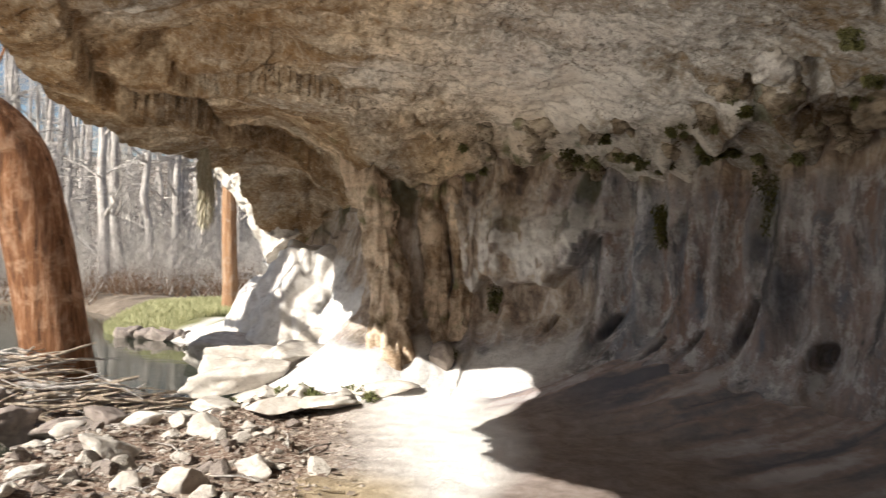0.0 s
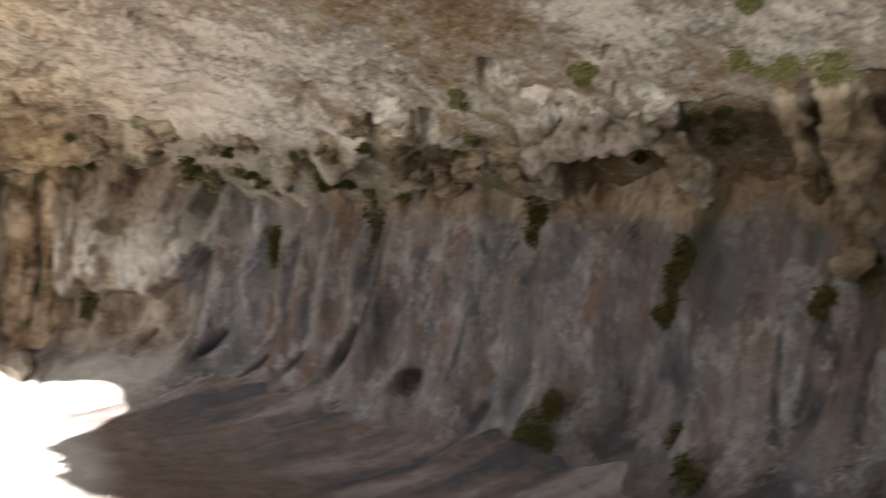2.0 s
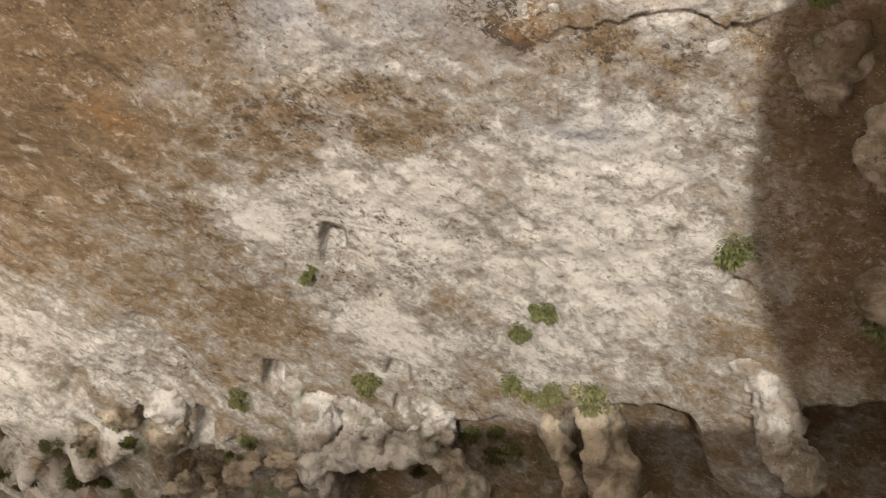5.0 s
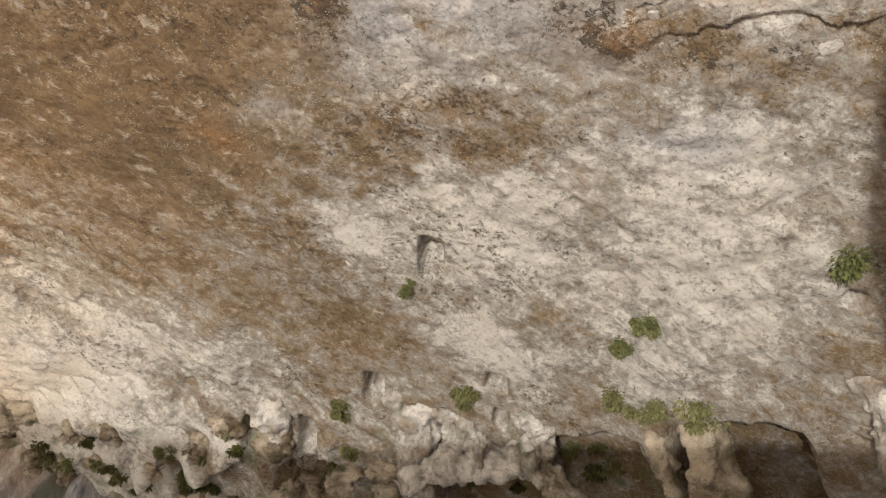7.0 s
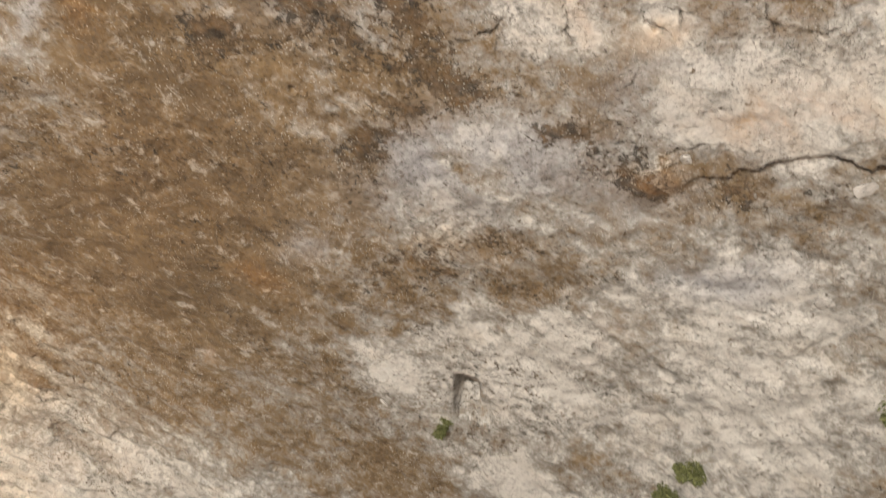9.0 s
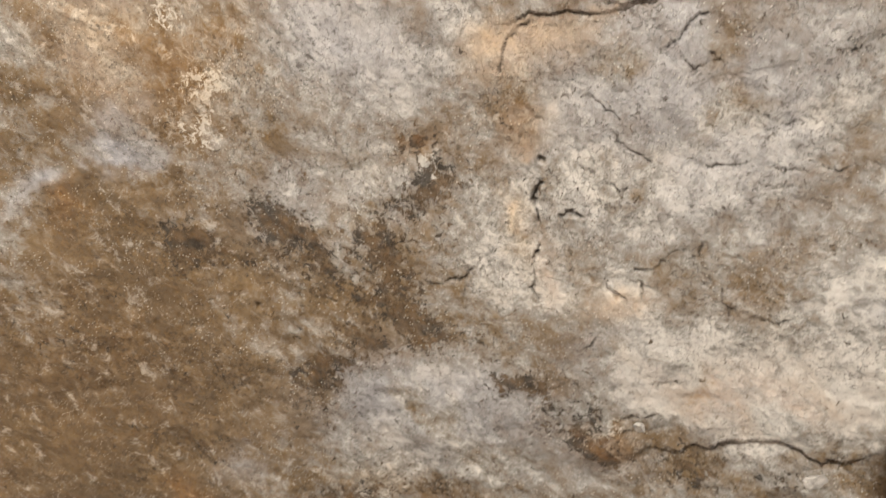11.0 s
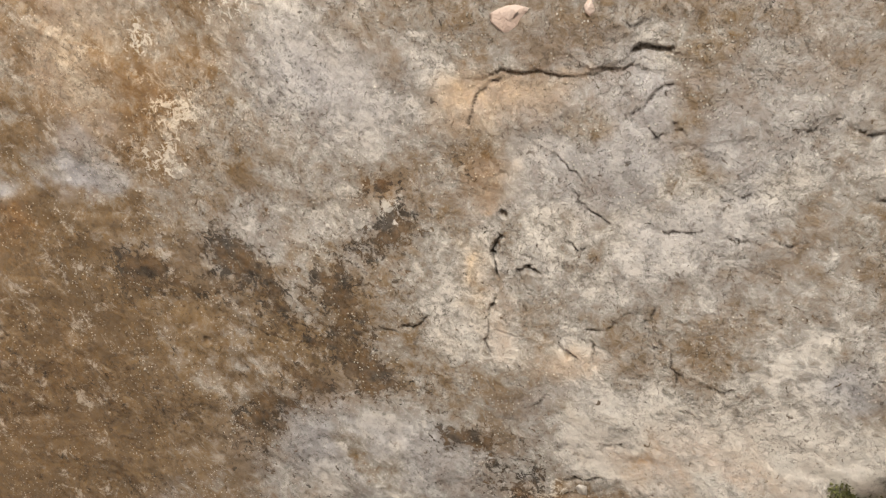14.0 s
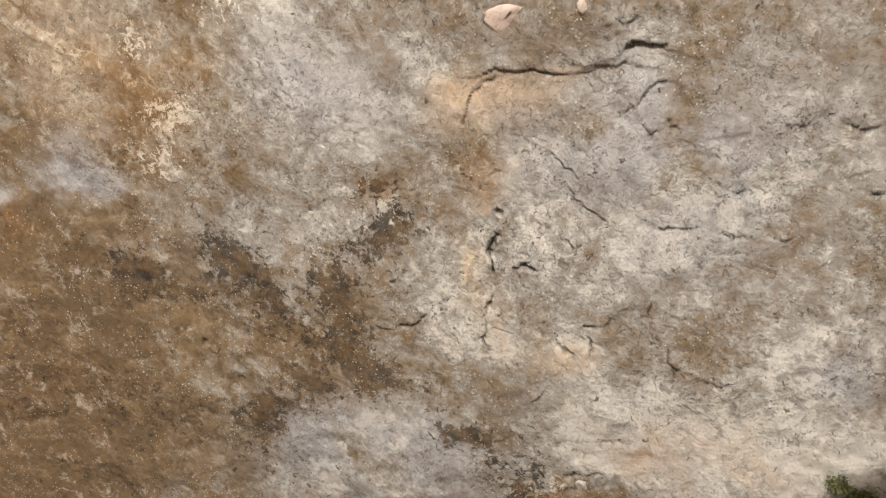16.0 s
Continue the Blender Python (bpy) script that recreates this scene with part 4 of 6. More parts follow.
# lumps of the bed rock at the foot
for cu_, cz_, du, dz, proud in ((11.45, 1.05, 0.40, 0.35, 0.22), (12.1, 0.65, 0.30, 0.22, 0.18), (13.0, 0.45, 0.40, 0.25, 0.14)):
    OUT = OUT + proud * np.exp(-(np.abs((UU - cu_) / du) ** 2.5 + np.abs((ZZ - cz_) / dz) ** 2.5))
bed = smooth(23.2, 24.2, UU)
OUT = OUT + bed * (0.20 * fbm(UU * 0.8, ZZ * 0.9, 0, 3, 68) + 0.06 * (smooth(0.0, 0.05, fbm(UU * 1.3, ZZ * 2.6, 0, 2, 69)) - 0.5))
settle = smooth(0.25, 0.85, ZZ) * smooth(21.0, 20.0, UU) + smooth(20.0, 21.0, UU)
plain = wall_out(UU, ZZ)
OUT = plain + (OUT - plain) * (0.1 + 0.9 * settle)
WX = WALL[:, None, 0] + WN[:, None, 0] * OUT
WY = WALL[:, None, 1] + WN[:, None, 1] * OUT
# sunlit part of the bend, its sunlight put into the wall's colour
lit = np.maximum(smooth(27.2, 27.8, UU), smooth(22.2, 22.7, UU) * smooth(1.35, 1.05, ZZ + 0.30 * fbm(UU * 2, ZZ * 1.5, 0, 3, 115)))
wet = np.zeros_like(UU)
for cu_, cz_, du, dz in ((18.92, 0.70, 0.06, 0.16), (18.26, 0.48, 0.08, 0.22), (17.86, 0.62, 0.07, 0.14), (17.48, 0.52, 0.10, 0.42), (16.6, 0.42, 0.13, 0.34), (15.8, 0.45, 0.10, 0.22), (17.2, 1.75, 0.12, 0.6), (16.95, 1.3, 0.16, 0.5), (18.45, 1.75, 0.10, 0.35), (14.15, 1.0, 0.2, 0.6), (11.7, 1.7, 0.35, 0.45), (15.5, 1.75, 0.1, 0.35), (18.1, 1.6, 0.07, 0.5), (12.95, 1.2, 0.12, 0.4)):
    sl = UU - cu_ + 0.35 * (np.minimum(ZZ, 1.0) - min(cz_, 1.0))
    wet = np.maximum(wet, 0.85 * np.exp(-(np.abs(sl / du) ** 2.2 + np.abs((ZZ - cz_) / dz) ** 2.2)))
wet = wet * smooth(-0.6, 0.3, fbm(UU * 5, ZZ * 2.5, 0, 3, 98))
# back of the hollows, browned the same way to carry their shade
hollow_wall = (0.55 + 0.5 * fbm(UU * 4, ZZ * 4, 0, 3, 122)) * smooth(2.25, 2.7, ZZ) * smooth(10.6, 10.9, UU) * smooth(15.4, 15.1, UU)
wall_masks = {
    "rust": np.maximum(smooth(2.15, 2.5, ZZ + 0.2 * fbm(UU * 2, ZZ * 2, 0, 3, 61)) * 0.8, 0.7 * smooth(19.0, 19.8, UU + 0.3 * fbm(UU * 2, ZZ * 2, 0, 2, 64)) * smooth(0.35, 0.8, ZZ)) * (1 - lit) + hollow_wall,
    "moss": smooth(0.35, 0.8, fbm(UU * 3.5, ZZ * 2.2, 0, 3, 63)) * smooth(1.5, 2.2, ZZ) * 0.7 * (1 - lit),
    # wet trails, then a broad wash that dims the near end through its colour
    "wet": np.maximum(wet, 0.38 * smooth(17.2, 14.8, UU) * smooth(-0.5, 0.4, fbm(UU * 2.2, ZZ * 1.1, 0, 4, 120)) * smooth(2.5, 2.0, ZZ)),
    # first two terms paint sunlight on bend and foot; the third is white crust
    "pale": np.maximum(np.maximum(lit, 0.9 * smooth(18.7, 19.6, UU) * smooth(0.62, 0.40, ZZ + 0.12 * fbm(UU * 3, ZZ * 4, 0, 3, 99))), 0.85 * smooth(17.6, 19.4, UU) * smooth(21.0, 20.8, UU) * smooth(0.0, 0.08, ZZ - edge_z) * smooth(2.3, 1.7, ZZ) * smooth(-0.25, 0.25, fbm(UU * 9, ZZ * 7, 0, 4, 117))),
    # brown towards the foot, stopping where the painted sunlight begins
    "dirt_and_shade": 0.9 * smooth(0.50, 0.05, ZZ + 0.1 * fbm(UU * 2, ZZ * 3, 0, 2, 65)) * smooth(19.6, 18.7, UU),
}
seen = np.r_[0:400:6, 400:len(WALL_U)]         # fewer rows behind the viewer
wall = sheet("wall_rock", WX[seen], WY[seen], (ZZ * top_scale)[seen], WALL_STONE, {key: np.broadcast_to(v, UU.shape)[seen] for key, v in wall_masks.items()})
tagged(wall, "fluted grey limestone back wall with vertical water stains", "cave wall", kind="structure")

# ---- outer cliff and hill over the roof ----
CV = np.linspace(0, 1, 60)
cu = lip_pts[::5]
cx = cu[:, None, 0] + 2.6 * CV[None] ** 2 + 0.2 * fbm(cu[:, None, 1] * 0.6, 3 * CV[None], 0, 3, 71) * CV[None]
cy = cu[:, None, 1] + 0 * CV[None]
cz = RZ[::5, 0][:, None] + 6.0 * CV[None] + 0.15 * fbm(cu[:, None, 1] * 2, 8 * CV[None], 0, 3, 73) * smooth(0, 0.05, CV)[None]
cliff = sheet("wall_cliff", cx, cy, cz, CLIFF_STONE, {"rust": 0.4 + 0 * cx, "moss": 0 * cx, "scar": 0 * cx})
tagged(cliff, "weathered grey limestone cliff above the drip line", "cliff", kind="structure")
hx, hy = np.meshgrid(np.linspace(-1.6, 40, 90), np.linspace(-40, 60, 160), indexing="ij")
hs = side_of(WALL_COARSE, hx, hy)[0]
hz = 8.4 + 0.12 * (hx + 1.6) + 0.5 * fbm(hx * 0.2, hy * 0.2, 0, 4, 77)
hz = np.where((hy > 12.5) | (hy < -9), np.minimum(hz, 8.4 - 1.2 * np.maximum(np.maximum(hy - 12.5, -9 - hy), 0) + 0.9 * np.maximum(hx + 1.6, 0)), hz)
hill = sheet("hill", hx, hy, np.maximum(hz, -0.5), SOIL, {"litter": 0 * hx, "sand": 0 * hx, "green": 0 * hx, "woods": 1 + 0 * hx, "dirt_and_shade": 0 * hx})
tagged(hill, "leaf-strewn wooded hill above the rock shelter", "hill", kind="structure")
back_x, back_z = np.meshgrid(np.linspace(-3.6, 6, 80), np.linspace(-1, 9, 80), indexing="ij")
closing = sheet("wall_south", back_x, -9.0 + 0.2 * fbm(back_x, back_z, 0, 3, 79), back_z, WALL_STONE, {"rust": 0.3 + 0 * back_x, "wet": 0 * back_x, "moss": 0 * back_x, "pale": 0 * back_x, "dirt_and_shade": 0 * back_x})
tagged(closing, "dim limestone end wall of the shelter", "cave wall", kind="structure")

# ---- ground and river ----
def stretched(a, b, lo, hi, step, grow):
    mid = list(np.arange(a, b, step))
    out, d = [mid[0]], step
    while out[-1] > lo:
        d *= grow
        out.append(out[-1] - d)
    left, out, d = out[:0:-1], [mid[-1]], step
    while out[-1] < hi:
        d *= grow
        out.append(out[-1] + d)
    return np.array(left + mid + out[1:])


gx, gy = np.meshgrid(stretched(-6.5, 4.7, -600, 600, 0.035, 1.09), stretched(2.5, 14.0, -300, 900, 0.035, 1.06), indexing="ij")
gz, gs, gr, gu = ground_height(gx, gy)
rocky = smooth(0.2, -1.0, gx + 0.16 * (gy - 6)) * smooth(-0.6, 0.2, gr) * smooth(16, 12, gy)
gz = gz + rocky * (0.05 * fbm(gx * 2.5, gy * 2.5, 0, 3, 83) + 0.03 * np.abs(fbm(gx * 7, gy * 7, 0, 2, 85)))
gz = gz + 0.008 * fbm(gx * 6, gy * 6, 0, 3, 87)
# polished bed rock runs out from the foot of the wall in long flutes
lean_u = gu - 0.5 * gs
apron = smooth(2.1, 0.9, gs + 0.25 * fbm(gu * 1.6, gs * 0, 0, 3, 130)) * smooth(11.5, 12.5, gu) * smooth(20.3, 19.4, gu)
flow = 0.5 + 0.5 * fbm(lean_u * 3.6, gs * 0.7, 0, 4, 132, 0.6)
gz = gz + apron * (0.05 * fbm(lean_u * 2.6, gs * 0.5, 0, 3, 134) + 0.02 * fbm(lean_u * 7.0, gs * 1.2, 0, 3, 136))


def ground_at(x, y):
    """Height of the made ground, between the points of its grid."""
    i = min(max(int(np.searchsorted(gx[:, 0], x)), 1), gx.shape[0] - 1)
    j = min(max(int(np.searchsorted(gy[0], y)), 1), gx.shape[1] - 1)
    a, b = (x - gx[i - 1, 0]) / (gx[i, 0] - gx[i - 1, 0]), (y - gy[0, j - 1]) / (gy[0, j] - gy[0, j - 1])
    return float((gz[i - 1, j - 1] * (1 - a) + gz[i, j - 1] * a) * (1 - b) + (gz[i - 1, j] * (1 - a) + gz[i, j] * a) * b)


gmask = {
    "litter": np.maximum(rocky, smooth(0.6, -0.3, gr) * smooth(30, 20, gy)),
    "sand": smooth(0.75, 0.2, np.hypot((gx + 0.55) / 0.8, (gy - 5.2) / 1.1)) * 0.9,
    "green": smooth(-0.5, 0.0, fbm(gx * 0.9, gy * 0.9, 0, 2, 89)) * smooth(17.6, 18.4, gy) * smooth(27, 24, gy) * smooth(7, 3, gr),
    "woods": smooth(16, 24, np.hypot(gx, gy)),
    # starts at the edge of the sun patch: painted shade
    "dirt_and_shade": smooth(0.10, 0.45, gx - 0.04 * gy + 0.25 * fbm(gx * 1.2, gy * 1.2, 0, 3, 91)),
}
gmask["apron"], gmask["flow"] = apron, flow
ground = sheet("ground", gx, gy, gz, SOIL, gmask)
tagged(ground, "pale dusty shelter floor running into a stony leaf-strewn riverbank", "ground", kind="structure")
k = Tree("river_water")
ripple = k.bump(k.noise(2.2, 4, 0.5, 0.4), 0.02, 0.25)
k.bsdf.inputs["Transmission Weight"].default_value = 0.0
WATER = k.done((0.028, 0.032, 0.022), ripple, 0.04, 0.5)
wx, wy = np.meshgrid(np.array([-170.0, -60, -30, -15, -8, -2]), np.array([-80.0, -20, 0, 8, 14, 20, 26, 34]), indexing="ij")
water = sheet("water", wx, wy, -0.45 + 0 * wx, WATER)
tagged(water, "still dark river reflecting the bare trees", "river", kind="structure")

# ---- pieces of rock ----
def rock_bm(size, seed, cuts=3, rough=0.16, flat=0.6):
    """A boulder: a ball pared by a few planes, then roughened."""
    rnd = random.Random(seed)
    bm = bmesh.new()
    bmesh.ops.create_icosphere(bm, subdivisions=cuts, radius=1.0)
    planes = [(Vector((rnd.gauss(0, 1), rnd.gauss(0, 1), rnd.gauss(0, flat + 0.3))).normalized(), rnd.uniform(0.38, 0.8)) for _ in range(14)]
    off = Vector((rnd.uniform(-50, 50), rnd.uniform(-50, 50), rnd.uniform(-50, 50)))
    for v in bm.verts:
        p = v.co.copy()
        for n, d in planes:
            over = p.dot(n) - d
            if over > 0:
                p -= n * over * 0.97
        p *= 1 + rough * noise.fractal(p * 1.3 + off, 1.0, 2.0, 3) + 0.35 * rough * noise.fractal(p * 5 + off, 1.0, 2.0, 2)
        v.co = Vector((p.x * size[0], p.y * size[1], p.z * size[2]))
    for f in bm.faces:
        f.smooth = True
    return bm


def boulder(name, at, size, seed, label, material, turn=0.0, tilt=(0, 0), category="boulder", group="", cuts=3):
    ob = part(name, rock_bm(size, seed, cuts), material)
    ob.location = at
    ob.rotation_euler = (radians(tilt[0]), radians(tilt[1]), radians(turn))
    return tagged(ob, label, category, group)


def tube(bm, points, radii, sides=8, rough=0.0, seed=0, flute=0.0, close=True):
    """A bent tapering tube through points."""
    pts = [Vector(p) for p in points]
    rings, side = [], None
    for i, p in enumerate(pts):
        d = (pts[min(i + 1, len(pts) - 1)] - pts[max(i - 1, 0)]).normalized()
        if side is None:
            side = d.orthogonal().normalized()
        side = (side - d * side.dot(d)).normalized()
        other = d.cross(side)
        ring = []
        for k in range(sides):
            a = 2 * math.pi * k / sides
            r = radii[i]
            if flute:
                r *= 1 + flute * math.sin(5 * a + 0.7 * i * 0.2)
            q = p + (side * math.cos(a) + other * math.sin(a)) * r
            if rough:
                n = noise.fractal(q * (0.9 / max(r, 0.02)) * 0.5 + Vector((seed, 0, 0)), 1.0, 2.0, 3)
                q += (q - p).normalized() * r * rough * n
            ring.append(bm.verts.new(q))
        rings.append(ring)
    for a, b in zip(rings[:-1], rings[1:]):
        for k in range(sides):
            f = bm.faces.new((a[k], a[(k + 1) % sides], b[(k + 1) % sides], b[k]))
            f.smooth = True
    if close:
        for ring, flip in ((rings[0], True), (rings[-1], False)):
            try:
                bm.faces.new(ring[::-1] if flip else ring)
            except ValueError:
                pass
    return bm


def through_points(points, n):
    """Points and radii resampled smoothly: each given as (x, y, z, r)."""
    p = np.array(points, float)
    p = np.vstack([2 * p[0] - p[1], p, 2 * p[-1] - p[-2]])
    out = []
    for a, b, c, d in zip(p[:-3], p[1:-2], p[2:-1], p[3:]):
        t = np.linspace(0, 1, n, endpoint=False)[:, None]
        out.append(0.5 * (2 * b + (c - a) * t + (2 * a - 5 * b + 4 * c - d) * t * t + (3 * b - a - 3 * c + d) * t ** 3))
    q = np.vstack(out + [p[-2:-1]])
    return [tuple(r[:3]) for r in q], [max(float(r[3]), 0.004) for r in q]


def weathered(ob, off):
    """Patches of brown stain and thin moss on a rock's points."""
    me = ob.data
    rust, moss = me.attributes.new("rust", "FLOAT", "POINT"), me.attributes.new("moss", "FLOAT", "POINT")
    for i, v in enumerate(me.vertices):
        a = noise.fractal(v.co * 2.6 + off, 1.0, 2.0, 4)
        b = noise.fractal(v.co * 4.5 - off, 1.0, 2.0, 4)
        rust.data[i].value = min(max(0.30 + 0.55 * a, 0.0), 1.0)
        moss.data[i].value = min(max(1.8 * (b - 0.35), 0.0), 0.7)
    return ob


def tufa(name, points, label, material, seed, category="rock formation", sides=40, rough=0.6, group="", flutes=1.1):
    pts, rad = through_points(points, 22 if sides > 20 else 12)
    bm = tube(bmesh.new(), pts, rad, int(sides * 1.5), 0, seed)
    off = Vector((seed * 3.1, seed * 1.7, 0))
    for v in bm.verts:
        n = noise.fractal(v.co * 4.5 + off, 1.0, 2.0, 3) * 0.10 + noise.fractal(v.co * 13 + off, 1.0, 2.0, 3) * 0.02
        v.co += v.normal * n * rough if v.normal.length else Vector()
    bm.normal_update()
    for v in bm.verts:
        n = noise.fractal(v.co * 4.5 + off, 1.0, 2.0, 3) * 0.12 + noise.fractal(v.co * 13 + off, 1.0, 2.0, 3) * 0.02
        v.co += v.normal * n * rough
    bm.normal_update()
    for v in bm.verts:
        c = v.co
        ridge = 0.5 - abs(noise.fractal(Vector((c.x * 5, c.y * 5, c.z * 1.6)) + off, 1.0, 2.0, 3))
        v.co += v.normal * (0.05 * ridge * flutes + (0.030 * noise.fractal(c * 17 + off, 0.7, 2.0, 4) - 0.03 * max(0.0, noise.fractal(c * 11 - off, 1.0, 2.0, 2) - 0.25)) * max(rough, 0.6))
    ob = weathered(part(name, bm, material), off)
    return tagged(ob, label, category, group)


def fluted(name, points, label, material, seed, flute=0.05, sides=96, category="rock formation", group=""):
    """A rock column with long vertical flutes and a few cross cracks."""
    pts, rad = through_points(points, 18)
    bm = tube(bmesh.new(), pts, rad, sides, 0, seed)
    off = Vector((seed * 3.1, seed * 1.7, 0))
    for _ in range(2):
        bm.normal_update()
        for v in bm.verts:
            c = v.co
            n = flute * noise.fractal(Vector((c.x * 5, c.y * 5, c.z * 0.9)) + off, 1.0, 2.0, 3)
            n += 0.3 * flute * noise.fractal(Vector((c.x * 17, c.y * 17, c.z * 3.5)) + off, 1.0, 2.0, 3)
            crack = noise.fractal(Vector((c.x * 1.5, c.y * 1.5, c.z * 3.2)) + off, 1.0, 2.0, 2)
            n -= 0.5 * flute * max(0.0, 1 - abs(crack) / 0.06)
            v.co = c + v.normal * n * 0.7
    return tagged(weathered(part(name, bm, material), off), label, category, group)


# a narrow unseen blocker, added behind the viewer between pool and shelter to cast the roof's shadow edge
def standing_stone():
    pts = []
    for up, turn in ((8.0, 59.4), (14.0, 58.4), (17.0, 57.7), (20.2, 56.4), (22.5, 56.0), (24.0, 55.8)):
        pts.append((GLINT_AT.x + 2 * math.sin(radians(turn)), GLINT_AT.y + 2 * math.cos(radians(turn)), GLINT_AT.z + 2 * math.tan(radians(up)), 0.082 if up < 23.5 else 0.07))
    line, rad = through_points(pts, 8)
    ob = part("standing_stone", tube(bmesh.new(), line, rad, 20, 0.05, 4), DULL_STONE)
    return tagged(ob, "narrow unseen blocker added to cast the roof's shadow edge", "rock")


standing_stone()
# tufa pillars and crusts of the curtain between roof and wall
tufa("tufa_pillar", [(4.08, 3.70, 3.14, 0.10), (4.14, 3.71, 3.04, 0.08), (4.25, 3.69, 2.82, 0.075), (4.40, 3.68, 2.57, 0.06), (4.54, 3.71, 2.40, 0.03)], "slim brown tufa pillar hanging before a hollow", TUFA_STONE, 2, group="tufa pillars")
tufa("tufa_pillar", [(4.05, 3.33, 3.16, 0.14), (4.13, 3.33, 3.06, 0.11), (4.23, 3.33, 2.86, 0.13), (4.33, 3.32, 2.65, 0.15), (4.47, 3.42, 2.45, 0.11), (4.62, 3.47, 2.21, 0.08), (4.78, 3.66, 1.95, 0.04)], "swollen greenish tufa pillar running down to the wall", TUFA_STONE, 3, group="tufa pillars")
tufa("tufa_pillar", [(4.05, 2.19, 3.50, 0.18), (4.12, 2.19, 3.22, 0.12), (4.22, 2.18, 2.98, 0.10), (4.31, 2.18, 2.80, 0.11), (4.40, 2.15, 2.64, 0.11), (4.48, 2.16, 2.55, 0.05)], "thick pale tufa pillar ending in a mossy foot", TUFA_WHITE, 4, group="tufa pillars")
tufa("tufa_pillar", [(3.75, 0.95, 3.45, 0.35), (4.25, 1.15, 2.95, 0.36), (4.62, 1.22, 2.3, 0.42), (4.78, 1.22, 1.5, 0.46), (4.75, 1.2, 0.7, 0.55), (4.6, 1.15, -0.1, 0.7)], "massive pale flowstone column beside dark recesses", TUFA_WHITE, 5, group="tufa pillars")
tufa("tufa_crust", [(2.98, 5.38, 3.50, 0.09), (3.10, 5.42, 3.36, 0.12), (3.25, 5.42, 3.20, 0.13), (3.42, 5.44, 3.00, 0.12), (3.51, 5.56, 2.73, 0.10), (3.67, 5.58, 2.51, 0.05)], "bright white crusted tufa rib on the roof", TUFA_WHITE, 6, rough=0.8, group="tufa crusts", sides=48, flutes=1.2)
tufa("tufa_crust", [(3.50, 5.55, 2.66, 0.09), (3.66, 5.28, 2.80, 0.10), (3.79, 5.03, 2.86, 0.09), (3.94, 4.72, 2.84, 0.09), (4.11, 4.55, 2.70, 0.07), (4.27, 4.51, 2.51, 0.055), (4.41, 4.59, 2.36, 0.03)], "white tufa bridge arching over a mossy hollow", TUFA_WHITE, 7, rough=0.7, group="tufa crusts", sides=48, flutes=1.2)
tufa("tufa_crust", [(3.45, 5.16, 3.20, 0.07), (3.55, 5.14, 3.08, 0.09), (3.66, 5.02, 2.96, 0.09), (3.73, 4.95, 2.90, 0.08)], "knobbly pale tufa crust beside a fern", TUFA_WHITE, 8, sides=30, rough=0.9, group="tufa crusts")
tufa("tufa_crust", [(3.70, 4.58, 3.18, 0.08), (3.78, 4.56, 3.08, 0.09), (3.89, 4.58, 2.94, 0.09), (3.96, 4.62, 2.86, 0.08)], "knobbly pale tufa crust on the roof", TUFA_WHITE, 9, sides=30, rough=0.9, group="tufa crusts")
tufa("tufa_crust", [(2.55, 6.49, 3.18, 0.09), (2.63, 6.49, 3.05, 0.10), (2.73, 6.53, 2.88, 0.08), (2.80, 6.58, 2.74, 0.04)], "pale mossy tufa knob between dark slots", TUFA_WHITE, 10, sides=30, rough=0.9, group="tufa crusts")
for n, (x, y, z, r) in enumerate(((2.50, 0.98, 3.70, 0.12), (2.60, 1.06, 3.66, 0.09), (2.98, 0.92, 3.54, 0.15), (3.18, 0.98, 3.46, 0.13), (2.72, 0.62, 3.70, 0.13), (3.78, 1.28, 3.26, 0.15))):
    tufa("tufa_nodule", [(x - 0.02, y, z + 0.22, r * 1.15), (x, y, z + 0.08, r * 1.1), (x + 0.04, y + 0.03, z - 0.06, r * 0.85), (x + 0.06, y + 0.05, z - 0.14, r * 0.35)], "rounded drooping tufa knob on the roof", TUFA_STONE, 20 + n, group="tufa nodules", sides=20)
fluted("rock_column", [(-0.86, 9.95, 2.75, 0.34), (-0.80, 9.78, 2.40, 0.26), (-0.70, 9.62, 2.0, 0.21), (-0.60, 9.46, 1.4, 0.19), (-0.54, 9.34, 0.8, 0.19), (-0.50, 9.24, 0.3, 0.24), (-0.48, 9.2, -0.1, 0.34)], "brown weathered rock column between floor and roof", COLUMN_STONE, 14, 0.10, group="rock columns")
fluted("rock_column", [(-0.20, 10.05, 2.6, 0.24), (-0.12, 9.90, 2.2, 0.15), (-0.05, 9.82, 1.6, 0.13), (-0.03, 9.78, 1.0, 0.14), (-0.05, 9.72, 0.5, 0.20), (-0.05, 9.65, 0.1, 0.28)], "tan rock rib beside a dark mossy pocket", COLUMN_STONE, 15, 0.07, group="rock columns")
fluted("rock_column", [(0.10, 10.0, 2.6, 0.2), (0.17, 9.86, 2.2, 0.13), (0.24, 9.80, 1.6, 0.10), (0.27, 9.78, 1.0, 0.12), (0.26, 9.72, 0.5, 0.18)], "thin tan rock rib on the wall", COLUMN_STONE, 16, 0.07, group="rock columns")
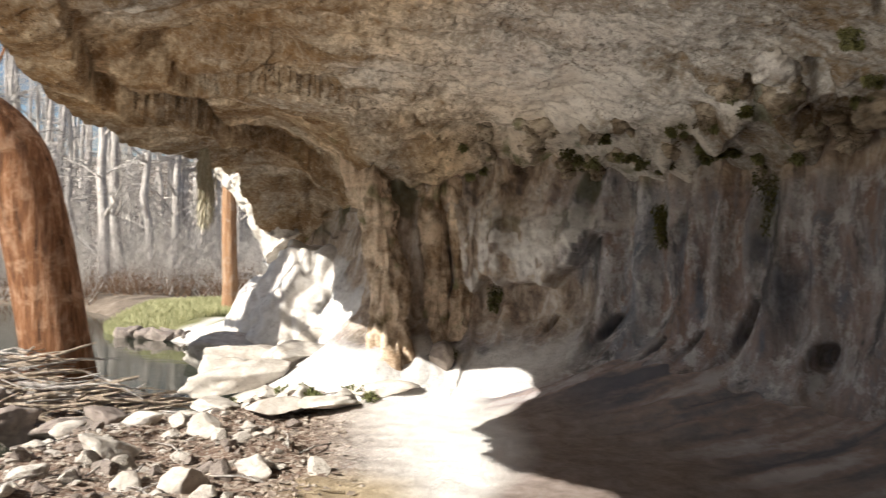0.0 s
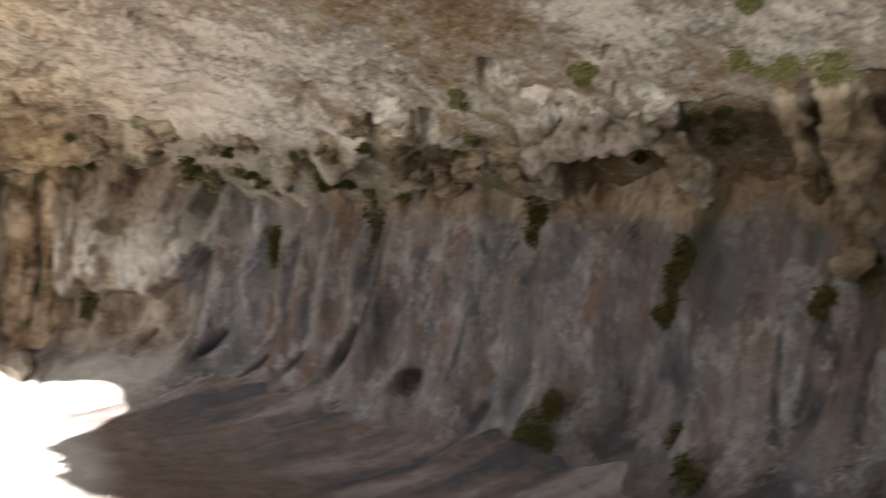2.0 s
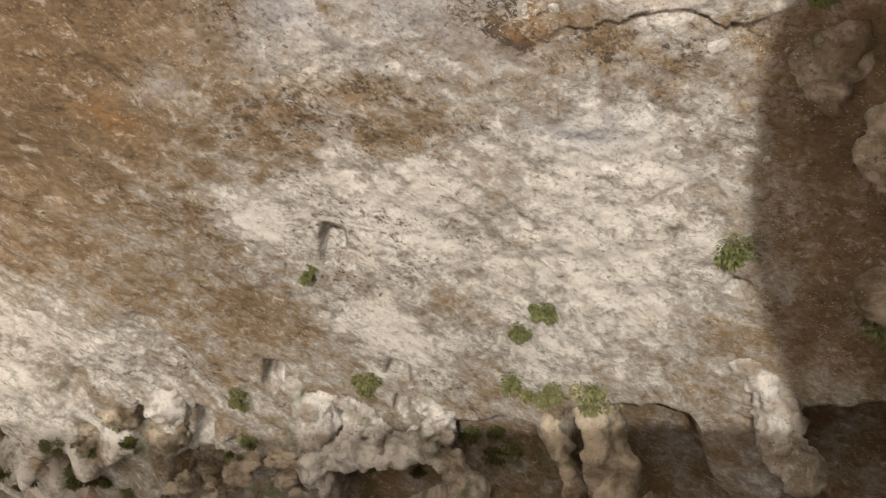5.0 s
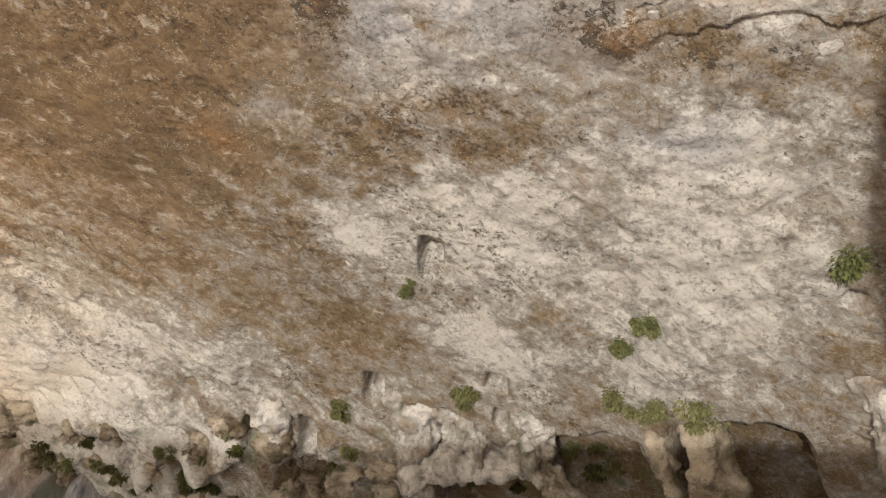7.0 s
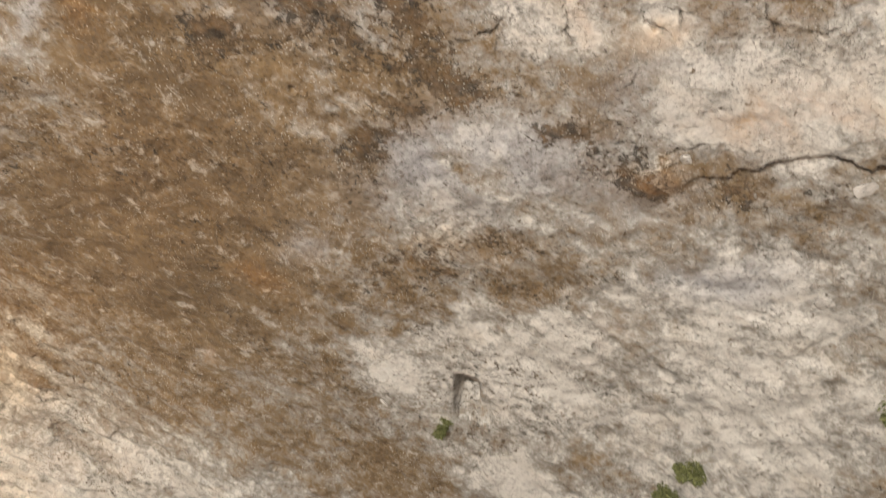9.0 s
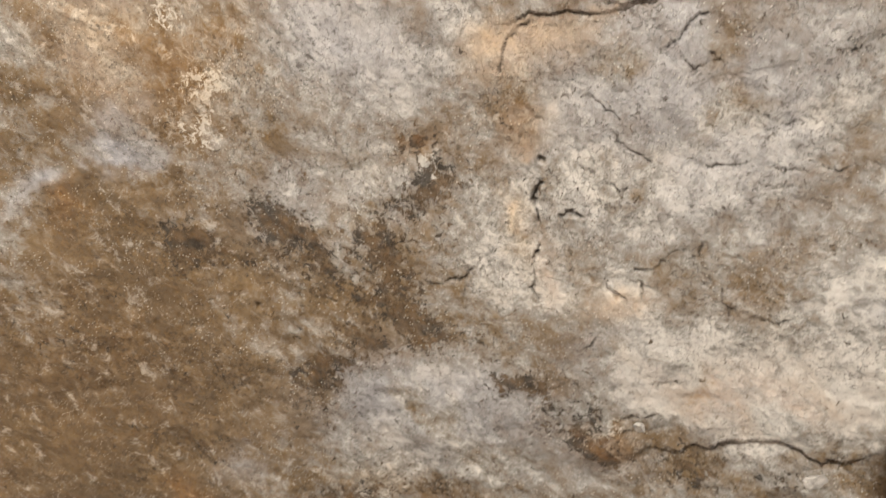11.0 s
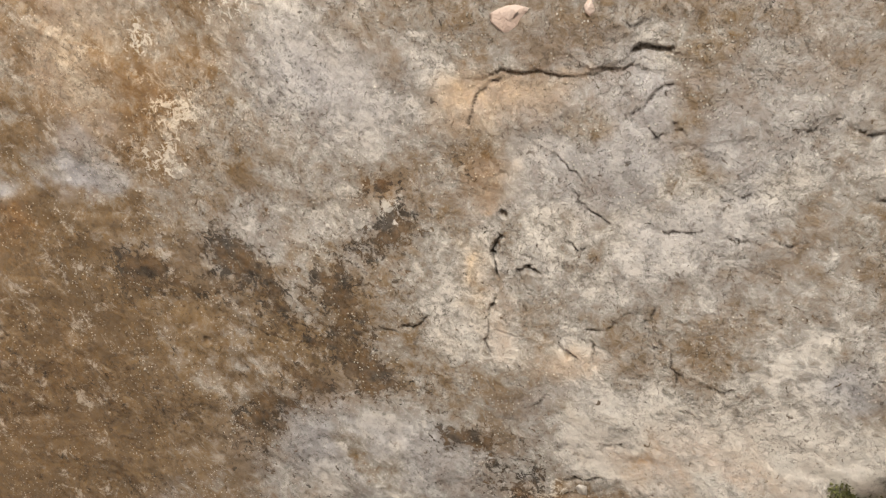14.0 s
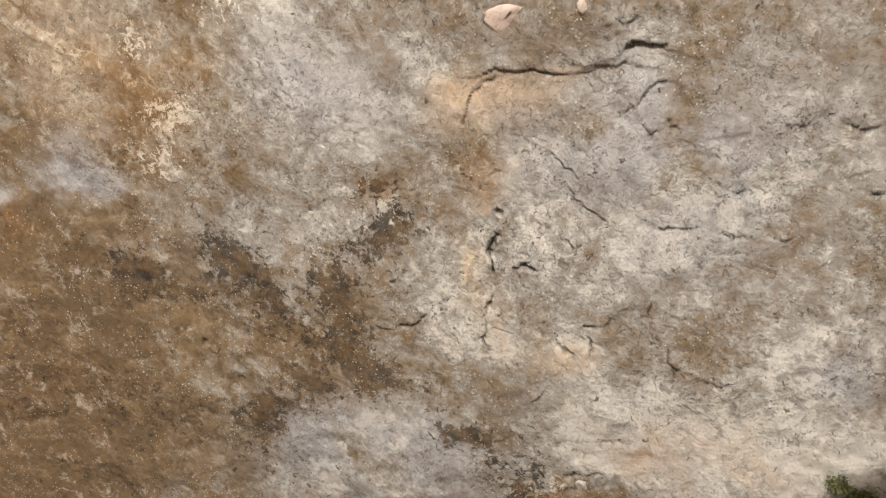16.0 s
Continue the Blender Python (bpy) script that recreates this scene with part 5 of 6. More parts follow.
# knobs along the seam of roof and wall
rnd = random.Random(5)
for n in range(22):
    u = rnd.uniform(15.6, 20.6)
    i = int(u / 0.02)
    s = rnd.uniform(0.05, 0.75)
    x, y = WALL[i] + WN[i] * s
    z = float(roof_height(np.array([x]), np.array([y]))[0][0]) - rnd.uniform(0.0, 0.10)
    r = rnd.uniform(0.05, 0.12)
    tufa("tufa_nodule", [(x, y, z + 0.16, r * 1.3), (x + WN[i][0] * 0.02, y + WN[i][1] * 0.02, z, r), (x, y, z - 0.06, r * 0.8), (x - WN[i][0] * 0.03, y - WN[i][1] * 0.03, z - 0.13, r * 0.3)],
         "knobbly tufa lump along the seam of roof and wall", TUFA_STONE, 40 + n, group="tufa nodules", sides=26, rough=1.3, flutes=0.9)

# scaled-off flakes left on the roof
def roof_at(x, y):
    q = [np.array([v]) for v in (x, y)]
    z, s, e, u = roof_height(*q)
    return float(z[0] + roof_relief(q[0], q[1], s, e, u)[0])


for n, (x, y, sx, sy, turn) in enumerate(((0.245, 0.83, 0.10, 0.065, -60), (0.37, 0.62, 0.035, 0.02, 40), (1.29, 1.42, 0.06, 0.045, 15),
                                          (2.29, 1.32, 0.07, 0.05, 50), (2.72, 1.79, 0.06, 0.05, 0), (2.46, 1.74, 0.05, 0.03, 20), (2.94, 2.15, 0.06, 0.045, 20), (2.90, 1.46, 0.04, 0.03, 20), (2.05, 4.44, 0.05, 0.03, 20), (1.82, 1.75, 0.05, 0.03, 20))):
    boulder("rock_flake", (x, y, roof_at(x, y) + 0.002), (sx, sy, 0.016), 300 + n, "pinkish flake of limestone scaling off the roof", TUFA_WHITE if n > 1 else FLAKE_STONE, turn, (4, -3), "rock flake", "roof flakes", 3)

# ---- moss and ferns ----
def clump_bm(size, n, leaf, seed, hang=0.5, wide=0.5):
    """Many small bent leaves on a lumpy cushion."""
    rnd = random.Random(seed)
    bm = bmesh.new()
    lobes = [(Vector((rnd.uniform(-0.6, 0.6), rnd.uniform(-0.5, 0.5), rnd.uniform(-0.7, 0.7))), rnd.uniform(0.25, 0.6)) for _ in range(6)]
    for _ in range(n):
        d = Vector((rnd.gauss(0, 1), rnd.gauss(0, 1), rnd.gauss(0, 1))).normalized() * rnd.random() ** 0.4
        mid, wide_lobe = lobes[rnd.randrange(6)]
        p = mid + d * wide_lobe
        p = Vector((p.x * size[0], p.y * size[1], p.z * size[2]))
        out = (d + Vector((rnd.uniform(-0.6, 0.6), rnd.uniform(-0.6, 0.6), rnd.uniform(-0.6, 0.6) - hang))).normalized()
        across = out.cross(Vector((rnd.gauss(0, 1), rnd.gauss(0, 1), rnd.gauss(0, 1)))).normalized()
        ln = leaf * rnd.uniform(0.6, 1.3)
        w = ln * wide * 0.5
        droop = Vector((0, 0, -ln * 0.3))
        a = bm.verts.new(p - across * w * 0.5)
        b = bm.verts.new(p + across * w * 0.5)
        c = bm.verts.new(p + out * ln * 0.55 + across * w)
        e = bm.verts.new(p + out * ln * 0.55 - across * w)
        tip = bm.verts.new(p + out * ln + droop)
        bm.faces.new((a, b, c, e))
        bm.faces.new((e, c, tip))
    return bm


def clump(name, at, size, n, leaf, seed, label, material, category, group="", hang=0.5, wide=0.5):
    ob = part(name, clump_bm(size, n, leaf, seed, hang, wide), material)
    ob.location = at
    return tagged(ob, label, category, group)


for n, (x, y, r) in enumerate(((2.40, 4.27, 0.080), (3.43, 3.38, 0.075), (3.32, 3.10, 0.085), (3.33, 1.86, 0.10), (3.40, 4.82, 0.13), (3.80, 3.70, 0.10), (3.92, 3.51, 0.10), (4.03, 3.23, 0.13), (3.89, 1.36, 0.14), (3.98, 1.30, 0.12), (2.19, 0.86, 0.08),
                                  (2.75, 6.61, 0.12), (2.20, 7.64, 0.09), (2.92, 5.82, 0.10))):
    zz = roof_at(x, y) - r * 0.25
    clump("fern_tuft", (x, y, zz), (r * 1.2, r * 1.2, r), 2000, max(r * 0.17, 0.014), 500 + n, "small rounded fern tuft rooted in the roof", FERN if n < 4 or n in (8, 9, 10) else MOSS, "fern", "roof ferns", 0.3, 0.6)
for n, (u, z, w, h) in enumerate(((17.21, 2.15, 0.10, 0.42), (15.54, 2.25, 0.13, 0.22), (14.12, 1.83, 0.13, 0.38), (12.72, 2.05, 0.13, 0.18), (12.92, 1.72, 0.09, 0.14), (11.95, 2.20, 0.11, 0.42), (18.46, 1.87, 0.14, 0.22), (15.05, 0.38, 0.24, 0.40),
                                  (14.25, 1.55, 0.06, 0.10), (14.0, 0.55, 0.12, 0.16), (13.75, 0.35, 0.16, 0.18), (20.35, 1.05, 0.16, 0.16), (21.05, 1.15, 0.07, 0.30), (21.1, 0.35, 0.14, 0.15), (12.05, 1.48, 0.07, 0.10), (12.32, 1.25, 0.10, 0.06), (11.6, 0.75, 0.16, 0.10))):
    i = int(u / 0.02)
    k = int(np.argmin(np.abs(WZ - z)))
    x, y = WX[i, k] + WN[i][0] * 0.03, WY[i, k] + WN[i][1] * 0.03
    ob = clump("hanging_moss_tuft", (x, y, z), (w * 1.25, 0.09, h * 1.2), int(3200 * max(w * h * 12, 0.3)), 0.034, 600 + n, "dark green moss hanging down the wet wall", DARK_MOSS, "moss", "wall moss", 0.9, 0.45)
    ob.rotation_euler.z = math.atan2(WN[i][1], WN[i][0]) - math.pi / 2
rnd = random.Random(9)
for n in range(46):
    u = rnd.uniform(13.0, 20.8)
    i = int(u / 0.02)
    s = rnd.uniform(0.0, 0.7)
    x, y = WALL[i] + WN[i] * s
    r = rnd.uniform(0.05, 0.11)
    clump("moss_tuft", (x, y, roof_at(x, y) - 0.05), (r, r, r * 0.7), 260, 0.032, 700 + n, "olive moss cushion along the dripping seam", MOSS if n % 2 else DARK_MOSS, "moss", "seam moss", 0.5, 0.5)
clump("hanging_moss", (-3.10, 11.0, 2.42), (0.15, 0.10, 0.50), 2200, 0.11, 801, "long grey-green moss hanging from the drip line", HANGING, "moss", "", 3.0, 0.12)
clump("small_fern", (-0.62, 9.15, 0.30), (0.16, 0.12, 0.06), 240, 0.07, 803, "bright green fern at the foot of the column", FERN, "fern", "", -0.6, 0.4)
clump("small_fern", (-1.0, 9.3, 0.2), (0.25, 0.14, 0.04), 200, 0.05, 804, "low green plants among sunlit slabs", FERN, "fern", "", -0.6, 0.4)

# ---- boulders, slabs and stones on the bank ----
def outcrop():
    """The bleached knob of bed rock at the bend, steep to the water, with long carved scoops down its face."""
    bm = bmesh.new()
    bmesh.ops.create_icosphere(bm, subdivisions=6, radius=1.0)
    off = Vector((7.7, 3.1, 1.9))
    for v in bm.verts:
        p = v.co.copy()
        for n, d in ((Vector((-0.9, -0.35, 0.25)), 0.80), (Vector((0.3, -0.8, 0.55)), 0.72), (Vector((0.75, -0.4, 0.55)), 0.66), (Vector((-0.4, -0.75, 0.5)), 0.78)):
            over = p.dot(n.normalized()) - d
            if over > 0:
                p -= n.normalized() * over * 0.7
        lean = Vector((p.x * 2.4 + 0.9 * p.z, p.y * 1.2, p.z * 0.8))
        p *= 1 + 0.10 * noise.fractal(lean + off, 1.0, 2.0, 3) - 0.10 * max(0.0, 1 - abs(noise.fractal(lean * 0.9 + off * 2, 1.0, 2.0, 2)) / 0.22)
        p *= 1 + 0.035 * noise.fractal(p * 5 + off, 1.0, 2.0, 4)
        v.co = Vector((p.x * 1.42 + 0.18 * p.z, p.y * 1.25, p.z * 1.30))
    for f in bm.faces:
        f.smooth = True
    ob = part("rock_outcrop", bm, WHITE_STONE)
    ob.location = (-1.98, 13.1, 0.46)
    return tagged(ob, "big sun-bleached limestone outcrop carved by floods", "rock")


outcrop()
fluted("cliff_rib", [(-3.85, 14.3, 3.0, 0.10), (-3.60, 14.25, 2.75, 0.16), (-3.3, 14.2, 2.45, 0.20), (-2.95, 14.1, 2.1, 0.26), (-2.6, 14.0, 1.6, 0.42)], "sunlit streaky edge of the cliff at the river bend", BOULDER_STONE, 31, 0.07, 64, "rock")
SUNLIT = [((-2.9, 12.1, -0.05), (1.0, 0.55, 0.42), 12, 0), ((-1.75, 11.7, 0.15), (0.55, 0.5, 0.5), 30, 0)]
SLABS = [((-2.62, 10.3, 0.0), (0.62, 0.42, 0.26), 25, 0), ((-1.55, 8.75, -0.02), (0.32, 0.24, 0.17), 50, 0), ((-2.0, 7.2, 0.0), (0.26, 0.17, 0.10), -40, 0), ((-1.45, 6.7, 0.02), (0.20, 0.15, 0.10), 80, 0), ((-2.75, 5.6, 0.0), (0.22, 0.15, 0.1), 35, 0), ((-1.25, 5.75, 0.03), (0.17, 0.12, 0.11), -20, 0),
         ((-2.45, 6.15, 0.03), (0.30, 0.22, 0.18), 20, 0), ((-1.62, 5.25, 0.03), (0.22, 0.18, 0.18), 60, 0), ((-1.98, 5.35, 0.0), (0.18, 0.14, 0.12), 10, 0),
         ((-2.30, 9.75, 0.02), (0.78, 0.45, 0.22), 15, 0), ((-1.95, 9.1, -0.06), (0.42, 0.3, 0.16), -20, 0), ((-1.3, 9.4, 0.02), (0.45, 0.35, 0.16), 25, 0),
         ((-2.55, 11.2, 0.10), (0.95, 0.5, 0.22), 8, 0), ((-1.75, 10.7, 0.2), (0.7, 0.45, 0.26), -10, 0), ((-0.62, 9.10, 0.22), (0.2, 0.17, 0.14), 0, 0)]
ROCKS = [((0.06, 9.10, 0.36), (0.19, 0.2, 0.21), 0, 1), ((-5.2, 8.9, -0.2), (0.5, 0.35, 0.3), 10, 1), ((-4.3, 8.35, -0.22), (0.35, 0.3, 0.25), 70, 1), ((-3.7, 8.35, -0.28), (0.6, 0.35, 0.18), 30, 1), ((-4.6, 8.6, -0.28), (0.8, 0.4, 0.24), -15, 1), ((-3.2, 8.0, -0.08), (0.28, 0.2, 0.12), 40, 1), ((-2.75, 7.6, -0.05), (0.3, 0.2, 0.1), 0, 0),
         ((-3.3, 7.4, -0.10), (0.22, 0.18, 0.09), 60, 0), ((-1.6, 8.1, 0.0), (0.45, 0.28, 0.08), 35, 0), ((-2.2, 8.3, -0.02), (0.36, 0.22, 0.08), -30, 0), ((-1.1, 8.2, 0.03), (0.4, 0.24, 0.08), 10, 0), ((-0.7, 8.7, 0.10), (0.5, 0.3, 0.10), -25, 0)]
for n, (at, size, turn, dull) in enumerate(SLABS + ROCKS + SUNLIT):
    boulder("boulder", at, size, 100 + n, "dull brown weathered limestone boulder" if dull else "sun-bleached limestone boulder on the bank", DULL_STONE if dull else BOULDER_STONE, turn, (random.Random(n).uniform(-8, 8), random.Random(n + 50).uniform(-8, 8)), "boulder", "bank boulders", 4)
shapes = [rock_bm((1, 0.8, 0.55), 150 + k, 3, 0.12, 0.9) for k in range(6)]
for bm in shapes:
    for f in bm.faces:
        f.smooth = False
stone_meshes = []
for k, bm in enumerate(shapes):
    me = bpy.data.meshes.new("stone")
    bm.to_mesh(me)
    bm.free()
    me.materials.append(BOULDER_STONE if k < 4 else DULL_STONE)
    stone_meshes.append(me)
rubble = random.Random(23)
for n in range(52):
    x, y = rubble.uniform(-2.9, -0.75), rubble.uniform(8.0, 10.2)
    g = ground_at(x, y)
    if g < -0.35 or x > -0.9 - 0.1 * (y - 8) + 0.3 * rubble.random():
        continue
    r = rubble.uniform(0.06, 0.19)
    ob = new("stone", stone_meshes[rubble.randrange(4)])
    ob.location, ob.scale, ob.rotation_euler = (x, y, g + r * 0.25), (r, r * rubble.uniform(0.7, 1.1), r * rubble.uniform(0.6, 1.1)), (rubble.uniform(-0.6, 0.6), rubble.uniform(-0.6, 0.6), rubble.uniform(0, 6.3))
    tagged(ob, "broken white limestone rubble below the outcrop", "stone", "bank stones")
for n in range(14):
    x, y = rubble.uniform(-2.4, -0.7), rubble.uniform(8.4, 9.6)
    clump("small_fern", (x, y, ground_at(x, y) + 0.05), (0.12, 0.10, 0.05), 120, 0.05, 830 + n, "low green plants among sunlit slabs", FERN, "fern", "", -0.6, 0.4)
rnd = random.Random(21)
count = 0
while count < 245:
    x, y = rnd.uniform(-3.9, -0.3), rnd.uniform(4.6, 9.6)
    if x > -0.9 - 0.12 * (y - 5) + rnd.uniform(-0.3, 0.2):
        continue
    g = ground_at(x, y)
    if g < -0.42:
        continue
    r = rnd.choice((0.03, 0.035, 0.04, 0.05, 0.05, 0.06, 0.07, 0.09, 0.11, 0.14))
    ob = new("stone", stone_meshes[rnd.randrange(6)])
    ob.location, ob.scale, ob.rotation_euler = (x, y, g + r * 0.22), (r, r, r), (rnd.uniform(-0.3, 0.3), rnd.uniform(-0.3, 0.3), rnd.uniform(0, 6.3))
    tagged(ob, "loose pale limestone stone on the riverbank", "stone", "bank stones")
    count += 1

# ---- trees ----
def limb(bm, start, heading, length, radius, rnd, depth, sides, droop=0.0, thin=0.55, forks=(3, 5)):
    """A crooked branch that forks again, down to fine twigs."""
    n = 5 if depth else 4
    p, d = Vector(start), Vector(heading).normalized()
    pts, rad = [p.copy()], [radius]
    for i in range(n):
        d = (d + Vector((rnd.gauss(0, 0.16), rnd.gauss(0, 0.16), rnd.gauss(0, 0.12) + droop))).normalized()
        p = p + d * length / n
        pts.append(p.copy())
        rad.append(max(radius * (1 - 0.75 * (i + 1) / n), 0.003))
    tube(bm, pts, rad, sides, close=False)
    if depth:
        for _ in range(rnd.randint(*forks)):
            i = rnd.randint(1, n)
            side = (d + Vector((rnd.gauss(0, 0.8), rnd.gauss(0, 0.8), rnd.gauss(0.1, 0.6)))).normalized()
            limb(bm, pts[i], side, length * rnd.uniform(0.35, 0.65), max(rad[i] * thin, 0.004), rnd, depth - 1, max(sides - 2, 3), droop, thin, forks)


def big_tree(name, path, label, seed, limbs, bark_mat, sides=24):
    """A large trunk through (x, y, z, radius) points, with limbs as given: (height index, heading, length, radius)."""
    root = thing(name, path[0][:3], label, "tree")
    base = Vector(path[0][:3])
    pts, rad = through_points([(x - base.x, y - base.y, z - base.z, r) for x, y, z, r in path], 8)
    bm = tube(bmesh.new(), pts, rad, sides, 0.0, seed)
    off = Vector((seed, 0, 0))
    for v in bm.verts:
        v.co += v.normal * (0.08 * noise.fractal(Vector((v.co.x * 3, v.co.y * 3, v.co.z * 0.8)) + off, 1.0, 2.0, 3) + 0.02 * noise.fractal(Vector((v.co.x * 14, v.co.y * 14, v.co.z * 2)) + off, 1.0, 2.0, 2))
    part("trunk", bm, bark_mat, root)
    rnd = random.Random(seed)
    for i, heading, length, radius in limbs:
        bm = bmesh.new()
        limb(bm, pts[min(i, len(pts) - 1)], heading, length, radius, rnd, 3, 8)
        part("limb", bm, bark_mat, root)
    return root


big_tree("cypress_tree", [(-4.74, 10.42, -0.45, 0.52), (-4.76, 10.40, -0.05, 0.44), (-4.82, 10.38, 0.4, 0.41), (-5.06, 10.30, 1.85, 0.41), (-5.38, 10.15, 2.85, 0.40), (-6.2, 9.7, 3.5, 0.30), (-7.3, 9.0, 4.2, 0.22), (-7.8, 8.8, 6.2, 0.20), (-7.1, 9.9, 9.5, 0.25), (-7.1, 9.8, 13.0, 0.12)],
         "thick rust-brown cypress trunk leaning over the river", 11,
         [(47, (-0.5, 0.85, 0.05), 2.8, 0.08), (36, (0.45, 0.1, 0.9), 1.5, 0.030), (50, (0.1, 0.4, 0.9), 2.4, 0.10), (54, (0.3, 0.7, 0.7), 2.4, 0.09), (50, (0.2, -0.9, 0.5), 3.0, 0.11), (54, (-0.8, 0.3, 0.5), 3.0, 0.11), (60, (0.7, 0.6, 0.6), 2.6, 0.09), (66, (-0.3, 0.8, 0.7), 2.2, 0.07)], CYPRESS_BARK, 28)
big_tree("cypress_tree", [(-5.3, 20.8, -0.4, 0.28), (-5.30, 20.8, 0.5, 0.20), (-5.34, 20.8, 3.0, 0.18), (-5.25, 20.9, 7.0, 0.16), (-5.4, 20.9, 12.0, 0.10)], "straight orange-brown cypress trunk behind bleached rock", 12,
         [(18, (0.8, 0.2, 0.6), 2.0, 0.06), (22, (-0.8, 0.2, 0.6), 2.0, 0.06), (27, (0.3, 0.8, 0.6), 1.8, 0.05)], ORANGE_BARK, 16)

# bare trees of the far bank: six shapes, then copies
def bare_tree(seed, height, radius, at, label):
    rnd = random.Random(seed)
    root = thing("bare_tree", at, label, "tree", "far bank trees")
    pts, rad, p = [], [], Vector((0, 0, -0.4))
    lean = Vector((rnd.gauss(0, 0.03), rnd.gauss(0, 0.03), 1)).normalized()
    for i in range(10):
        pts.append(p.copy())
        rad.append(radius * (1.25 if i == 0 else 1 - 0.085 * i))
        p = p + lean * height / 9 + Vector((rnd.gauss(0, 0.10), rnd.gauss(0, 0.10), 0))
    part("trunk", tube(bmesh.new(), pts, rad, 8), PALE_BARK, root)
    bm = bmesh.new()
    for _ in range(26):
        i = rnd.randint(1, 9)
        a = rnd.uniform(0, 6.283)
        limb(bm, pts[i], (math.cos(a), math.sin(a), rnd.uniform(0.0, 0.8)), rnd.uniform(1.2, 2.8) * (1.15 - 0.05 * i), rad[i] * 0.28 + 0.008, rnd, 2, 4, forks=(3, 5))
    tagged(part("crown", bm, TWIG_WOOD, root), kind="stuff")
    return root


kinds = [bare_tree(900 + k, h, r, (-60 - 4 * k, 40 + 3 * k, 2), "tall bare pale-barked tree on the far bank") for k, (h, r) in enumerate(((14, 0.24), (12, 0.19), (16, 0.26), (10, 0.13), (11, 0.15), (8, 0.10)))]
rnd = random.Random(33)


def plant(kind, az, r, scale=1.0):
    x, y = r * math.sin(radians(az)), r * math.cos(radians(az))
    g = ground_at(x, y)
    if g < -0.45:
        return
    ob = copy_thing(kinds[kind], pose(x, y, g, 0, 0, rnd.uniform(0, 360)))
    ob.scale = (scale, scale, scale)


for az, r, kind, sc in ((-22.2, 34, 0, 1.0), (-21.3, 36, 2, 0.9), (-19.3, 35, 1, 1.0), (-18.3, 36, 0, 0.85), (-17.8, 40, 2, 1.0), (-23.8, 38, 1, 1), (-25.3, 40, 4, 1), (-16.6, 38, 4, 1), (-15.6, 44, 1, 1), (-13.6, 42, 0, 1), (-27.0, 38, 3, 1), (-20.4, 42, 3, 1.1), (-14.8, 36, 3, 1)):
    plant(kind, az, r, sc)
for _ in range(110):
    az, r = rnd.uniform(-36, -8), rnd.uniform(37, 95)
    plant(rnd.choice((0, 1, 2, 3, 4, 5, 5)), az, r, rnd.uniform(0.8, 1.25))

# tangle of bare brush under the trees
def brush(n, seed, az_range, r_range, tall):
    rnd = random.Random(seed)
    bm = bmesh.new()
    for _ in range(n):
        az, r = rnd.uniform(*az_range), rnd.uniform(*r_range)
        x, y = r * math.sin(radians(az)), r * math.cos(radians(az))
        g = ground_at(x, y)
        if g < -0.4:
            continue
        for _ in range(3):
            a = rnd.uniform(0, 6.283)
            limb(bm, (x, y, g - 0.05), (0.5 * math.cos(a), 0.5 * math.sin(a), 1), rnd.uniform(0.5, 1.0) * tall, rnd.uniform(0.010, 0.022), rnd, 1, 3, forks=(3, 5))
    return bm


thicket = part("thicket", brush(650, 71, (-32, -11), (29.5, 48), 3.0), TWIG_WOOD)
tagged(thicket, "tangled grey winter brush along the far bank", "brush", kind="stuff")
low = part("undergrowth", brush(300, 72, (-30, -12), (29, 36), 1.0), RUSSET_TWIG)
tagged(low, "low russet dead stems on the far bank", "brush", kind="stuff")

# grass on the tongue of land across the water, with its cut bank of rocks
def grass_bm(n, seed, cx, cy, rx, ry, tall):
    rnd = random.Random(seed)
    bm = bmesh.new()
    for _ in range(n):
        a, q = rnd.uniform(0, 6.283), rnd.random() ** 0.5
        x, y = cx + rx * q * math.cos(a), cy + ry * q * math.sin(a)
        z = ground_at(x, y)
        if z < -0.5:
            continue
        h = tall * rnd.uniform(0.5, 1.2)
        lx, ly = rnd.gauss(0, 0.3) * h, rnd.gauss(0, 0.3) * h
        w = 0.012
        v = [bm.verts.new(c) for c in ((x - w, y, z - 0.02), (x + w, y, z - 0.02), (x + lx * 0.5 + w * 0.7, y + ly * 0.5, z + h * 0.6), (x + lx * 0.5 - w * 0.7, y + ly * 0.5, z + h * 0.6), (x + lx, y + ly, z + h))]
        bm.faces.new(v[:4])
        bm.faces.new((v[3], v[2], v[4]))
    return bm


tongue = part("bank_grass", grass_bm(9000, 81, -6.7, 20.6, 1.9, 2.0, 0.22), GRASS)
tagged(tongue, "pale green winter grass on a low tongue of land", "grass", kind="stuff")
for n in range(12):
    az, r = -21.0 + 0.45 * n + random.Random(n).uniform(-0.2, 0.2), 19.0 + 0.9 * abs(n - 9) / 9 + random.Random(n + 9).uniform(-0.3, 0.4)
    x, y = r * math.sin(radians(az)), r * math.cos(radians(az))
    boulder("boulder", (x, y, -0.36), (0.34, 0.26, 0.22), 820 + n, "dark weathered rock along the far waterline", DULL_STONE, 31 * n, (0, 0), "boulder", "waterline rocks", 3)

